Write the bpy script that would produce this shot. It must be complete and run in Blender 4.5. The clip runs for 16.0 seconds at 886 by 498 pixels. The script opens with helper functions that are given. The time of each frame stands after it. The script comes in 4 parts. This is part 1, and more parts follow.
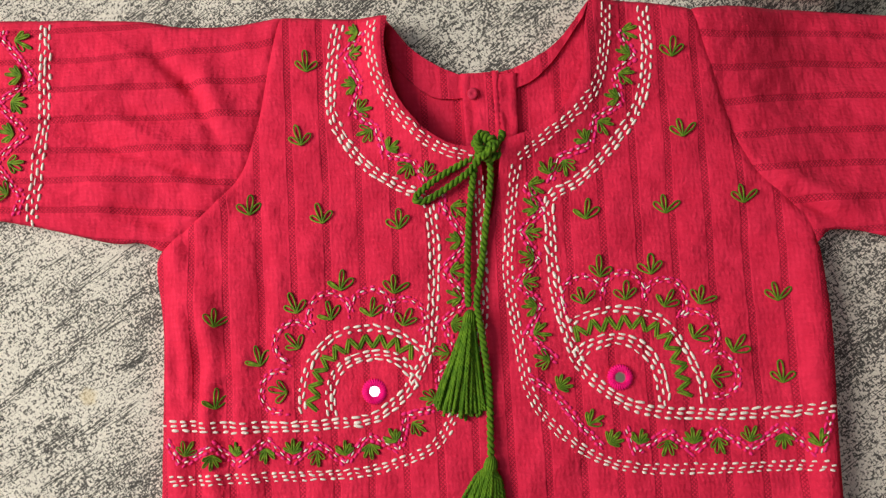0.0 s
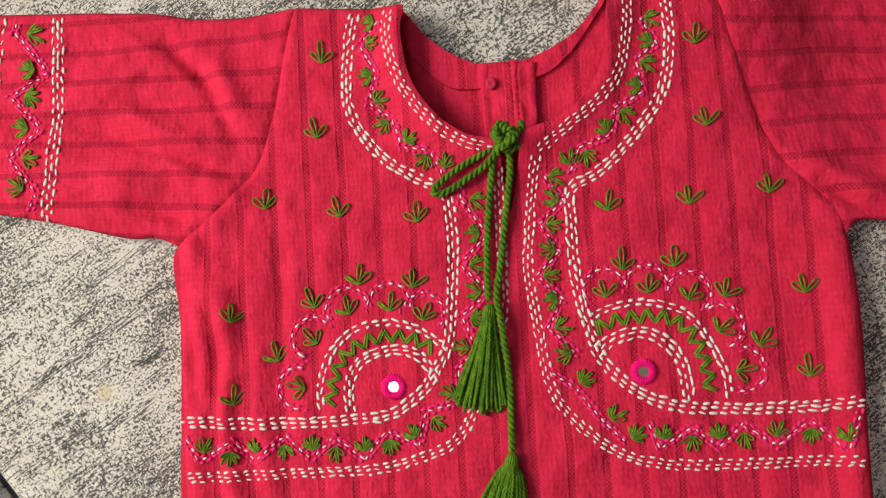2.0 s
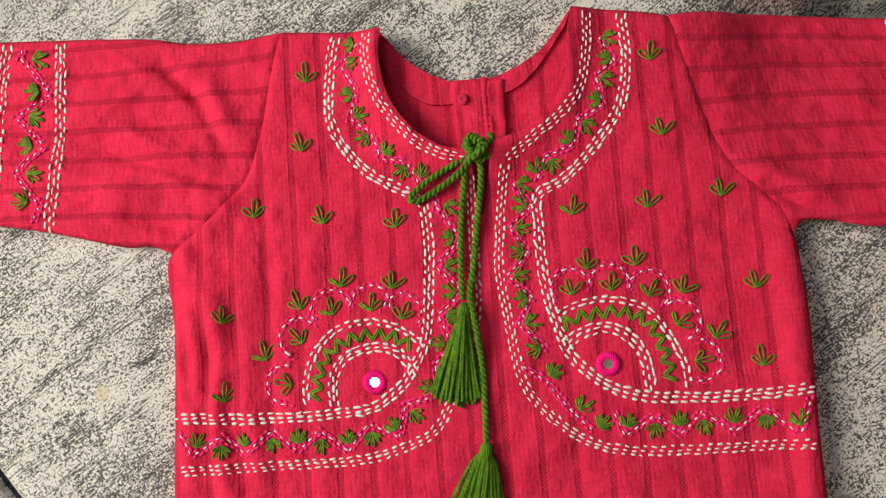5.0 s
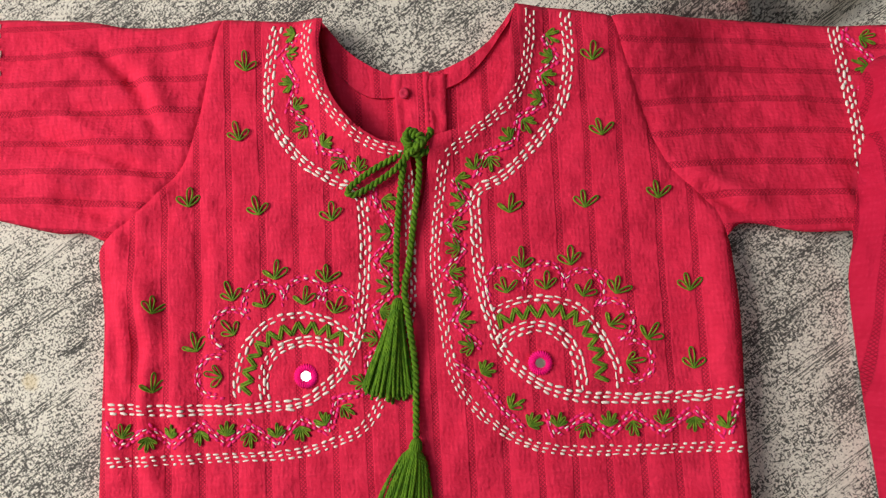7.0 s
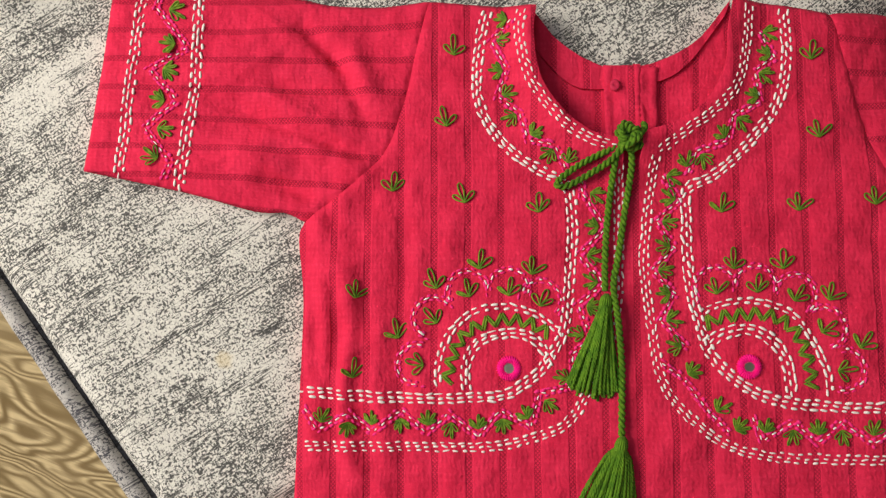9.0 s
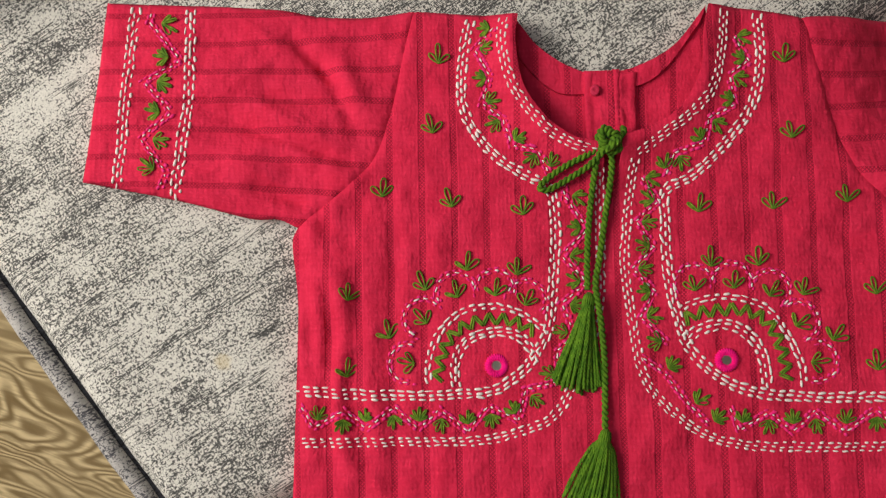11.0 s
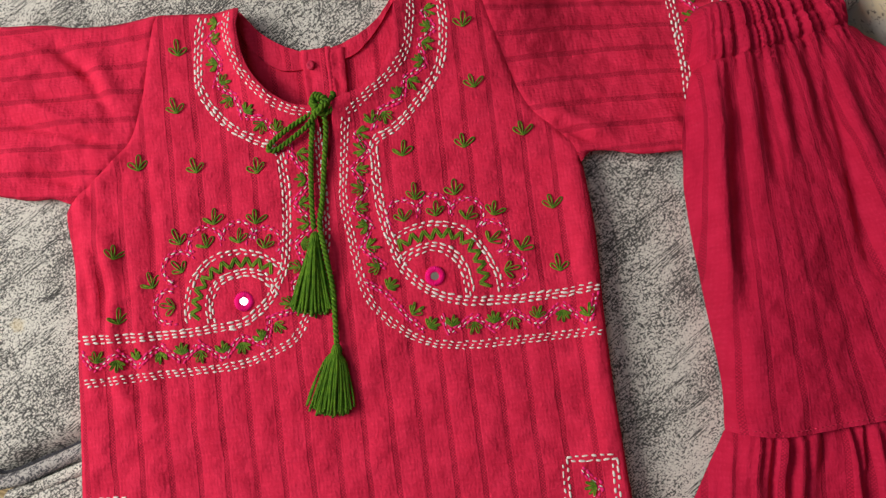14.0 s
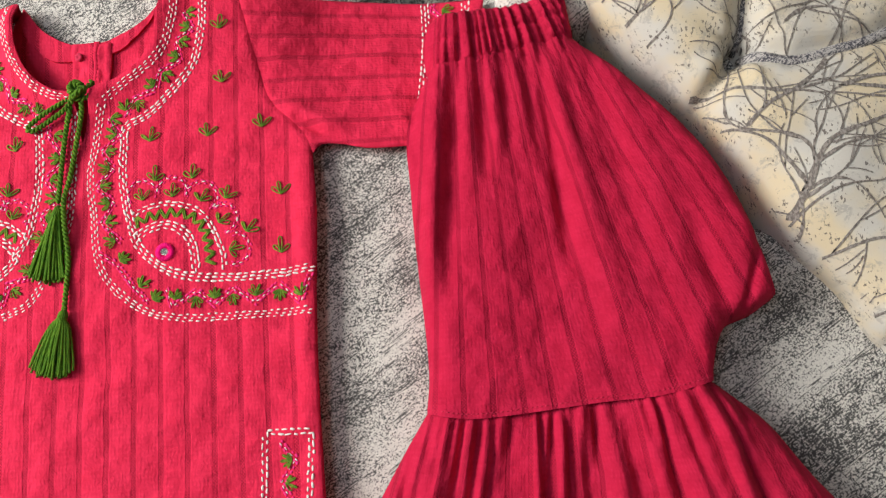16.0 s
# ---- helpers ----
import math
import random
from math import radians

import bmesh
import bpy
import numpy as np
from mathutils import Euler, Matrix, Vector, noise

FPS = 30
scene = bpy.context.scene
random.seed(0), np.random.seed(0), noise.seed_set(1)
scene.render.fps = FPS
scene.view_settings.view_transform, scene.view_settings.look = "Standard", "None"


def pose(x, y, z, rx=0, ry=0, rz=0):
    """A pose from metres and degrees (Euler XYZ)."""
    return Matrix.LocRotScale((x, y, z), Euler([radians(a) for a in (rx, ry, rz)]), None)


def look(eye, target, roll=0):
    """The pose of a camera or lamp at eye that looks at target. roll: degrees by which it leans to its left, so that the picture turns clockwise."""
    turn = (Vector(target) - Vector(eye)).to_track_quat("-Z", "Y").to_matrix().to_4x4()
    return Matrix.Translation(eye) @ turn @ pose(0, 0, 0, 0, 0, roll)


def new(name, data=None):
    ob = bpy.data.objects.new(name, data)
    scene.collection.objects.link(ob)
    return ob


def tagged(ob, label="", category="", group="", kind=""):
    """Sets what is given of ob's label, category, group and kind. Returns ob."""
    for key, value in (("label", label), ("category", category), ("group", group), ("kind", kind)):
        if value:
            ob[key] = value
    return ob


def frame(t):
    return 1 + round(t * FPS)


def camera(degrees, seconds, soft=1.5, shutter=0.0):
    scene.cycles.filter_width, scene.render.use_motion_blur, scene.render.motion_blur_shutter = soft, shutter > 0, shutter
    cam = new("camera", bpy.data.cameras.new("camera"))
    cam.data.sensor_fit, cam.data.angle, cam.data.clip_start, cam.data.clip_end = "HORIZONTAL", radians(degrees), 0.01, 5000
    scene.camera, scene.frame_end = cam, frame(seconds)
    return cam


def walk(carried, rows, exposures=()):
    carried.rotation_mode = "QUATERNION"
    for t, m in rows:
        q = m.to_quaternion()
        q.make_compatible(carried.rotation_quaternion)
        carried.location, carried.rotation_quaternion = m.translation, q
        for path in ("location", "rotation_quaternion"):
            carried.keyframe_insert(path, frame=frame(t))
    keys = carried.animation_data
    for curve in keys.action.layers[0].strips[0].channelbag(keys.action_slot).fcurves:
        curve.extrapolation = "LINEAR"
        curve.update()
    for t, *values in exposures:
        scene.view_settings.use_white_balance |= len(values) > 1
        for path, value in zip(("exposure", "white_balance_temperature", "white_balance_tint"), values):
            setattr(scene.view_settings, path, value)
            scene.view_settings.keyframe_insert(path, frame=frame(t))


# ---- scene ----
cam = camera(61.0, 16.0, 1.3)
PATH = [
    (0, (-0.011, 0.04, 0.409), (-0.078, 0.205, -1.583), -25.1),
    (0.5, (-0.007, 0.04, 0.409), (-0.068, 0.219, -1.582), -22.0),
    (1, (-0.006, 0.042, 0.407), (-0.085, 0.206, -1.584), -29.0),
    (1.5, (-0.008, 0.039, 0.406), (-0.11, 0.187, -1.586), -37.8),
    (2, (-0.015, 0.042, 0.403), (-0.114, 0.184, -1.589), -38.2),
    (2.5, (-0.008, 0.045, 0.403), (-0.099, 0.21, -1.588), -32.4),
    (3, (-0.005, 0.043, 0.402), (-0.072, 0.191, -1.591), -27.3),
    (3.5, (-0.009, 0.039, 0.407), (-0.076, 0.184, -1.587), -28.0),
    (6, (0.014, 0.02, 0.436), (-0.077, 0.281, -1.545), -23.6),
    (6.5, (0.024, 0.024, 0.429), (-0.004, 0.259, -1.557), -10.9),
    (7, (0.02, 0.023, 0.426), (-0.009, 0.23, -1.563), -10.7),
    (7.5, (0.029, 0.022, 0.422), (0.052, 0.231, -1.567), 2.6),
    (8, (0.044, 0.024, 0.42), (0.065, 0.225, -1.57), 1.4),
    (8.5, (-0.015, 0.026, 0.42), (-0.056, 0.23, -1.569), -13.3),
    (8.7, (-0.048, 0.011, 0.419), (-0.111, 0.295, -1.560), -13.1),
    (9, (-0.088, 0.029, 0.422), (-0.145, 0.202, -1.57), -18.2),
    (11.5, (-0.079, 0.038, 0.452), (-0.128, 0.17, -1.543), -21.9),
    (12, (-0.071, 0.023, 0.475), (-0.109, 0.186, -1.518), -15.1),
    (12.5, (-0.041, 0.008, 0.483), (-0.06, 0.174, -1.51), -8.4),
    (13, (-0.002, -0.003, 0.478), (-0.009, 0.179, -1.514), -4.5),
    (13.5, (0.023, -0.01, 0.481), (0.006, 0.19, -1.509), -9.4),
    (14, (0.074, -0.035, 0.51), (0.064, 0.179, -1.479), -9.6),
    (14.3, (0.091, -0.071, 0.544), (0.167, 0.123, -1.445), 15.8),
    (14.5, (0.14, -0.083, 0.554), (0.15, 0.165, -1.431), -2.2),
    (15, (0.221, -0.087, 0.548), (0.182, 0.187, -1.432), -11.9),
    (15.5, (0.265, -0.097, 0.536), (0.192, 0.318, -1.419), -14.6),
    (16, (0.275, -0.118, 0.521), (0.215, 0.292, -1.436), -12.4),
]
EXPOSURES = [(0, -0.26, 6450, 11), (3.5, -0.24, 6450, 11), (6, -0.18, 6350, 12), (8, -0.22, 6350, 12), (9, -0.27, 6300, 12), (11.5, -0.50, 6250, 12), (12.5, -0.42, 6250, 12), (13, -0.37, 6200, 12),
             (14, -0.37, 6150, 13), (14.3, -0.34, 6150, 13), (14.5, 0.08, 6100, 13), (15, 0.20, 6050, 13), (16, 0.30, 6000, 13)]
walk(cam, [(t, look(eye, target, roll)) for t, eye, target, roll in PATH], EXPOSURES)

# ---- world and light ----
world = bpy.data.worlds.new("room_air")
scene.world = world
world.use_nodes = True
world.node_tree.nodes["Background"].inputs[0].default_value = (0.75, 0.85, 1.0, 1)
world.node_tree.nodes["Background"].inputs[1].default_value = 0.35


def area_lamp(name, eye, target, size, power, colour):
    data = bpy.data.lights.new(name, "AREA")
    data.shape, data.size, data.size_y = "RECTANGLE", size[0], size[1]
    data.energy, data.color = power, colour
    ob = new(name, data)
    ob.matrix_world = look(eye, target)
    return ob


area_lamp("window_light", (-1.36, 0.28, 1.12), (0.0, 0.0, 0.0), (0.85, 0.85), 42, (1.0, 0.92, 0.78))
area_lamp("ceiling_lamp_light", (-0.62, 0.10, 2.30), (-0.62, 0.10, 0.0), (0.75, 0.75), 7.5, (0.86, 0.92, 1.0))


# ---- materials ----
def material(name):
    m = bpy.data.materials.new(name)
    m.use_nodes = True
    nt = m.node_tree
    b = nt.nodes["Principled BSDF"]
    return m, nt, b


class Net:
    """Short hand for building node trees."""

    def __init__(self, nt):
        self.nt = nt

    def put(self, value, socket):
        if isinstance(value, bpy.types.NodeSocket):
            self.nt.links.new(value, socket)
        elif value is not None:
            socket.default_value = value

    def math(self, op, a, b=None, c=None):
        n = self.nt.nodes.new("ShaderNodeMath")
        n.operation = op
        for v, s in zip((a, b, c), n.inputs):
            self.put(v, s)
        return n.outputs[0]

    def coords(self, kind="Object"):
        return self.nt.nodes.new("ShaderNodeTexCoord").outputs[kind]

    def mapping(self, vec, scale=(1, 1, 1), turn=0.0, loc=(0, 0, 0)):
        n = self.nt.nodes.new("ShaderNodeMapping")
        self.put(vec, n.inputs["Vector"])
        n.inputs["Scale"].default_value = scale
        n.inputs["Rotation"].default_value = (0, 0, radians(turn))
        n.inputs["Location"].default_value = loc
        return n.outputs[0]

    def noise(self, vec, scale, detail=3.0, rough=0.55, distort=0.0):
        n = self.nt.nodes.new("ShaderNodeTexNoise")
        self.put(vec, n.inputs["Vector"])
        n.inputs["Scale"].default_value = scale
        n.inputs["Detail"].default_value = detail
        n.inputs["Roughness"].default_value = rough
        n.inputs["Distortion"].default_value = distort
        return n.outputs[0]

    def voronoi(self, vec, scale, feature="DISTANCE_TO_EDGE"):
        n = self.nt.nodes.new("ShaderNodeTexVoronoi")
        n.feature = feature
        self.put(vec, n.inputs["Vector"])
        n.inputs["Scale"].default_value = scale
        return n.outputs["Distance"]

    def step(self, v, lo, hi):
        n = self.nt.nodes.new("ShaderNodeMapRange")
        n.interpolation_type = "SMOOTHSTEP"
        self.put(v, n.inputs["Value"])
        n.inputs["From Min"].default_value, n.inputs["From Max"].default_value = lo, hi
        return n.outputs[0]

    def mix(self, f, a, b):
        n = self.nt.nodes.new("ShaderNodeMix")
        n.data_type = "RGBA"
        self.put(f, n.inputs[0])
        self.put(a if isinstance(a, bpy.types.NodeSocket) else (*a, 1), n.inputs[6])
        self.put(b if isinstance(b, bpy.types.NodeSocket) else (*b, 1), n.inputs[7])
        return n.outputs[2]

    def bump(self, height, strength, distance, target, chain=None):
        n = self.nt.nodes.new("ShaderNodeBump")
        n.inputs["Strength"].default_value, n.inputs["Distance"].default_value = strength, distance
        self.put(height, n.inputs["Height"])
        if chain is not None:
            self.put(chain, n.inputs["Normal"])
        if target is not None:
            self.put(n.outputs[0], target.inputs["Normal"])
        return n.outputs[0]

    def split(self, vec):
        n = self.nt.nodes.new("ShaderNodeSeparateXYZ")
        self.put(vec, n.inputs[0])
        return n.outputs


CLOTH_RED = (0.69, 0.020, 0.067)


def striped_cotton(name, dye):
    """Crimson cotton with woven openwork stripes; UV runs in stripe units; dye scales the depth of colour."""
    m, nt, b = material(name)
    n = Net(nt)

    def red(r, g, b_):
        return (r * dye, g * dye * dye, b_ * dye)

    uv = n.coords("UV")
    wob = n.noise(n.mapping(uv, (0.6, 0.6, 1)), 1.0, 2)
    u, v, _ = n.split(uv)
    u = n.math("ADD", u, n.math("MULTIPLY", n.math("SUBTRACT", wob, 0.5), 0.10))
    f = n.math("SUBTRACT", n.math("FRACT", n.math("ADD", u, 0.5)), 0.5)
    # open lattice of small diamonds, two abreast, along every stripe
    across, along = n.math("MULTIPLY", f, 9.0), n.math("MULTIPLY", v, 8.6)
    one = n.math("PINGPONG", n.math("ADD", across, along), 0.5)
    two = n.math("PINGPONG", n.math("SUBTRACT", across, along), 0.5)
    near = n.math("MINIMUM", one, two)
    net = n.math("SUBTRACT", 1.0, n.step(near, 0.07, 0.20))
    inner = n.math("SUBTRACT", 1.0, n.step(n.math("ABSOLUTE", f), 0.082, 0.108))
    lace = n.math("MULTIPLY", n.math("MULTIPLY", net, inner), n.step(n.noise(n.mapping(uv, (9, 9, 1)), 1.0, 2), 0.18, 0.45))
    # the ground between the stripes: fine diamond crepe
    pu, pv = n.math("MULTIPLY", u, 23.0), n.math("MULTIPLY", v, 17.0)
    drift = n.math("MULTIPLY", n.noise(n.mapping(uv, (2.5, 2.5, 1)), 1.0, 2), 5.0)
    crepe = n.math("MULTIPLY", n.math("SINE", n.math("ADD", n.math("ADD", pu, pv), drift)), n.math("SINE", n.math("ADD", n.math("SUBTRACT", pu, pv), drift)))
    crepe = n.math("MULTIPLY", crepe, n.step(n.noise(n.mapping(uv, (3, 3, 1), loc=(4, 1, 0)), 1.0, 2), 0.30, 0.62))
    band = n.math("SUBTRACT", 1.0, n.step(n.math("ABSOLUTE", f), 0.07, 0.13))
    patch = n.noise(uv, 1.3, 4)
    slub = n.noise(n.mapping(uv, (26, 7, 1)), 1.0, 3)
    weft = n.noise(n.mapping(uv, (7, 26, 1)), 1.0, 3)
    weave = n.math("ADD", slub, weft)
    worn = n.step(n.noise(uv, 9.0, 5, 0.7), 0.40, 0.70)
    col = n.mix(n.step(patch, 0.3, 0.75), red(*(c * 0.92 for c in CLOTH_RED)), red(0.76, 0.028, 0.085))
    col = n.mix(n.math("MULTIPLY", n.step(weave, 0.80, 1.25), 0.10), col, red(0.82, 0.045, 0.118))
    col = n.mix(n.math("MULTIPLY", worn, 0.06), col, red(0.46, 0.008, 0.036))
    col = n.mix(n.math("MULTIPLY", n.step(crepe, 0.0, 0.9), 0.13), col, red(0.52, 0.010, 0.044))
    col = n.mix(n.math("MULTIPLY", n.step(n.math("MULTIPLY", crepe, -1.0), 0.1, 0.9), 0.25), col, red(0.84, 0.050, 0.125))
    col = n.mix(n.math("MULTIPLY", n.math("MULTIPLY", band, n.math("SUBTRACT", 1.0, lace)), 0.04), col, red(0.36, 0.010, 0.034))
    col = n.mix(n.math("MULTIPLY", lace, 0.62), col, red(0.20, 0.005, 0.020))
    n.put(col, b.inputs["Base Color"])
    b.inputs["Roughness"].default_value = 0.88
    b.inputs["Specular IOR Level"].default_value = 0.10
    b.inputs["Sheen Weight"].default_value = 0.03
    b.inputs["Sheen Roughness"].default_value = 0.5
    b.inputs["Sheen Tint"].default_value = (1.0, 0.5, 0.6, 1)
    c0 = n.bump(n.math("ADD", n.math("MULTIPLY", weave, 0.25), n.math("MULTIPLY", crepe, -1.0)), 0.22, 0.0005, None)
    c1 = n.bump(n.noise(n.mapping(uv, (6.5, 5.0, 1), 12), 1.0, 3, 0.6), 0.30, 0.0014, None, c0)
    c2 = n.bump(n.noise(uv, 1.6, 4, 0.5), 0.40, 0.0060, None, c1)
    n.bump(n.math("SUBTRACT", 1.0, n.math("ADD", lace, n.math("MULTIPLY", band, 0.5))), 0.5, 0.0008, b, c2)
    return m


def thread(name, colour, second, rough=0.6, ply=900.0):
    m, nt, b = material(name)
    n = Net(nt)
    ob = n.coords("Object")
    col = n.mix(n.step(n.noise(ob, 260, 3), 0.3, 0.7), colour, second)
    n.put(col, b.inputs["Base Color"])
    b.inputs["Roughness"].default_value = rough
    b.inputs["Specular IOR Level"].default_value = 0.12
    b.inputs["Sheen Weight"].default_value = 0.05
    n.bump(n.noise(n.mapping(ob, (1, 1, 1), 35), ply, 2), 0.35, 0.0005, b)
    return m


def flecked_upholstery(name, light, dark, turn):
    """Cream woven upholstery with grey flecks and drawn threads."""
    m, nt, b = material(name)
    n = Net(nt)
    p = n.mapping(n.coords("Object"), (1, 1, 1), turn)
    patch = n.noise(n.mapping(p, (13, 26, 16)), 1.0, 4, 0.62)
    blot = n.noise(n.mapping(p, (70, 130, 60), loc=(2, 8, 0)), 1.0, 3, 0.6)
    bias = n.math("ADD", n.math("MULTIPLY", n.math("SUBTRACT", patch, 0.5), 0.55), n.math("MULTIPLY", n.math("SUBTRACT", blot, 0.5), 0.22))
    warp = n.math("ADD", n.noise(n.mapping(p, (420, 1050, 300)), 1.0, 1, 0.5), bias)
    weft = n.math("ADD", n.noise(n.mapping(p, (1050, 560, 300), 12, (3, 5, 0)), 1.0, 1, 0.5), bias)
    grey = n.math("MAXIMUM", n.step(warp, 0.535, 0.572), n.step(weft, 0.530, 0.567))
    deep = n.math("MAXIMUM", n.step(warp, 0.58, 0.64), n.step(weft, 0.575, 0.635))
    drawn = n.noise(n.mapping(p, (55, 1300, 14)), 1.0, 1, 0.4)
    where = n.noise(n.mapping(p, (18, 110, 14), loc=(9, 2, 0)), 1.0, 2)
    lines = n.math("MULTIPLY", n.step(drawn, 0.53, 0.58), n.step(where, 0.53, 0.58))
    shine = n.math("MULTIPLY", n.step(n.noise(n.mapping(p, (140, 1500, 14), loc=(1, 4, 0)), 1.0, 1), 0.62, 0.68), n.step(patch, 0.46, 0.56))
    fine = n.noise(n.mapping(p, (900, 900, 900)), 1.0, 2)
    col = n.mix(n.step(fine, 0.3, 0.7), tuple(c * 0.82 for c in light), light)
    mid = tuple(0.36 * a + 0.64 * c for a, c in zip(light, dark))
    col = n.mix(n.math("MULTIPLY", grey, 0.85), col, mid)
    col = n.mix(n.math("MULTIPLY", deep, 0.90), col, dark)
    col = n.mix(n.math("MULTIPLY", lines, 0.85), col, dark)
    col = n.mix(n.math("MULTIPLY", shine, 0.8), col, tuple(min(0.9, 1.12 * c) for c in light))
    spot = nt.nodes.new("ShaderNodeVectorMath")
    spot.operation = "DISTANCE"
    n.put(n.coords("Object"), spot.inputs[0])
    spot.inputs[1].default_value = (-0.223, 0.003, 0)
    ragged = n.math("ADD", spot.outputs["Value"], n.math("MULTIPLY", n.math("SUBTRACT", n.noise(p, 240, 2), 0.5), 0.006))
    col = n.mix(n.math("MULTIPLY", n.math("SUBTRACT", 1.0, n.step(ragged, 0.002, 0.0065)), 0.6), col, (0.66, 0.56, 0.36))
    n.put(col, b.inputs["Base Color"])
    b.inputs["Roughness"].default_value = 0.85
    b.inputs["Specular IOR Level"].default_value = 0.2
    hgt = n.math("SUBTRACT", fine, n.math("MULTIPLY", grey, 1.2))
    n.bump(hgt, 0.22, 0.0005, b)
    return m


def branch_print():
    """Cream cushion cloth printed with brown bare branches."""
    m, nt, b = material("branch_print")
    n = Net(nt)
    ob = n.coords("Object")
    dots = n.math("MULTIPLY", n.step(n.noise(n.mapping(ob, (1, 0.55, 1), 30), 520, 2), 0.59, 0.63), n.step(n.noise(ob, 60, 2), 0.47, 0.56))
    haze = n.math("MULTIPLY", n.step(n.noise(n.mapping(ob, (1, 1, 1), 40), 95, 4, 0.7, 0.6), 0.54, 0.62), n.step(n.noise(ob, 620, 2), 0.36, 0.5))
    base = n.mix(n.step(n.noise(ob, 24, 3), 0.38, 0.66), (0.62, 0.60, 0.54), (0.70, 0.60, 0.41))
    col = n.mix(n.math("MULTIPLY", haze, 0.42), base, (0.30, 0.29, 0.27))
    col = n.mix(n.math("MULTIPLY", dots, 0.88), col, (0.14, 0.12, 0.105))
    n.put(col, b.inputs["Base Color"])
    b.inputs["Roughness"].default_value = 0.8
    b.inputs["Specular IOR Level"].default_value = 0.25
    n.bump(n.noise(ob, 700, 2), 0.25, 0.0005, b)
    return m


def branch_ink():
    """Grey-brown ink of the printed branches, broken up by the weave."""
    m, nt, b = material("branch_ink")
    n = Net(nt)
    ob = n.coords("Object")
    col = n.mix(n.step(n.noise(n.mapping(ob, (1, 0.5, 1), 35), 700, 2), 0.42, 0.62), (0.155, 0.135, 0.120), (0.33, 0.30, 0.27))
    n.put(col, b.inputs["Base Color"])
    b.inputs["Roughness"].default_value = 0.85
    return m


def pale_cotton():
    m, nt, b = material("pale_cotton")
    n = Net(nt)
    ob = n.coords("Object")
    n.put(n.mix(n.noise(ob, 30, 4), (0.70, 0.76, 0.66), (0.78, 0.82, 0.72)), b.inputs["Base Color"])
    b.inputs["Roughness"].default_value = 0.85
    n.bump(n.noise(ob, 500, 3), 0.3, 0.0006, b)
    return m


def oak_floor():
    m, nt, b = material("oak_laminate")
    n = Net(nt)
    p = n.mapping(n.coords("Object"), (1, 1, 1), 20)
    warp = n.noise(n.mapping(p, (5, 15, 5)), 1.0, 2, 0.45, 0.5)
    ring = n.math("PINGPONG", n.math("MULTIPLY", warp, 17.0), 0.5)
    grain = n.noise(n.mapping(p, (16, 190, 30)), 1.0, 4, 0.65)
    tone = n.noise(n.mapping(p, (4, 9, 3)), 1.0, 2)
    col = n.mix(n.step(ring, 0.02, 0.5), (0.19, 0.130, 0.055), (0.64, 0.51, 0.29))
    col = n.mix(n.math("MULTIPLY", n.step(grain, 0.44, 0.62), 0.5), col, (0.17, 0.115, 0.05))
    col = n.mix(n.math("MULTIPLY", n.step(tone, 0.4, 0.65), 0.4), col, (0.34, 0.26, 0.14))
    n.put(col, b.inputs["Base Color"])
    b.inputs["Roughness"].default_value = 0.45
    n.bump(grain, 0.15, 0.001, b)
    return m


def plaster():
    m, nt, b = material("wall_plaster")
    n = Net(nt)
    ob = n.coords("Object")
    n.put(n.mix(n.noise(ob, 2.5, 4), (0.70, 0.68, 0.63), (0.78, 0.76, 0.72)), b.inputs["Base Color"])
    b.inputs["Roughness"].default_value = 0.9
    n.bump(n.noise(ob, 60, 3), 0.1, 0.003, b)
    return m


def mirror_glass():
    m, nt, b = material("mirror_glass")
    n = Net(nt)
    n.put(n.mix(n.noise(n.coords("Object"), 300, 2), (0.80, 0.80, 0.78), (0.88, 0.88, 0.86)), b.inputs["Base Color"])
    b.inputs["Metallic"].default_value = 1.0
    b.inputs["Roughness"].default_value = 0.08
    return m


COTTON = striped_cotton("striped_cotton", 1.0)
DEEP_COTTON = striped_cotton("deep_striped_cotton", 0.75)
WHITE = thread("white_thread", (0.90, 0.87, 0.83), (0.82, 0.75, 0.72), 0.5)
PINK = thread("pink_thread", (0.90, 0.035, 0.25), (0.80, 0.020, 0.17), 0.5)
NEON = thread("neon_pink_thread", (0.97, 0.008, 0.27), (0.90, 0.004, 0.20), 0.6)
GREEN = thread("green_thread", (0.205, 0.310, 0.026), (0.075, 0.165, 0.012), 0.65)
WOOL = thread("green_wool", (0.120, 0.245, 0.014), (0.055, 0.145, 0.008), 0.8, 900.0)
RED = thread("red_thread", (0.62, 0.03, 0.09), (0.50, 0.02, 0.06), 0.6)
SEAT = flecked_upholstery("flecked_upholstery", (0.78, 0.76, 0.70), (0.055, 0.055, 0.055), -33)
# near-black cloth: the shade of the piping gap, put into the colour
GAP_SHADE = flecked_upholstery("gap_shade", (0.075, 0.075, 0.09), (0.03, 0.03, 0.035), -33)
PIPE = flecked_upholstery("piping_cloth", (0.52, 0.50, 0.48), (0.06, 0.06, 0.075), -33)
BRANCH = branch_print()
INK = branch_ink()
PALE = pale_cotton()
OAK = oak_floor()
PLASTER = plaster()
MIRROR = mirror_glass()


# ---- geometry helpers ----
def mm(pts):
    return [(x / 1000, y / 1000) for x, y in pts]


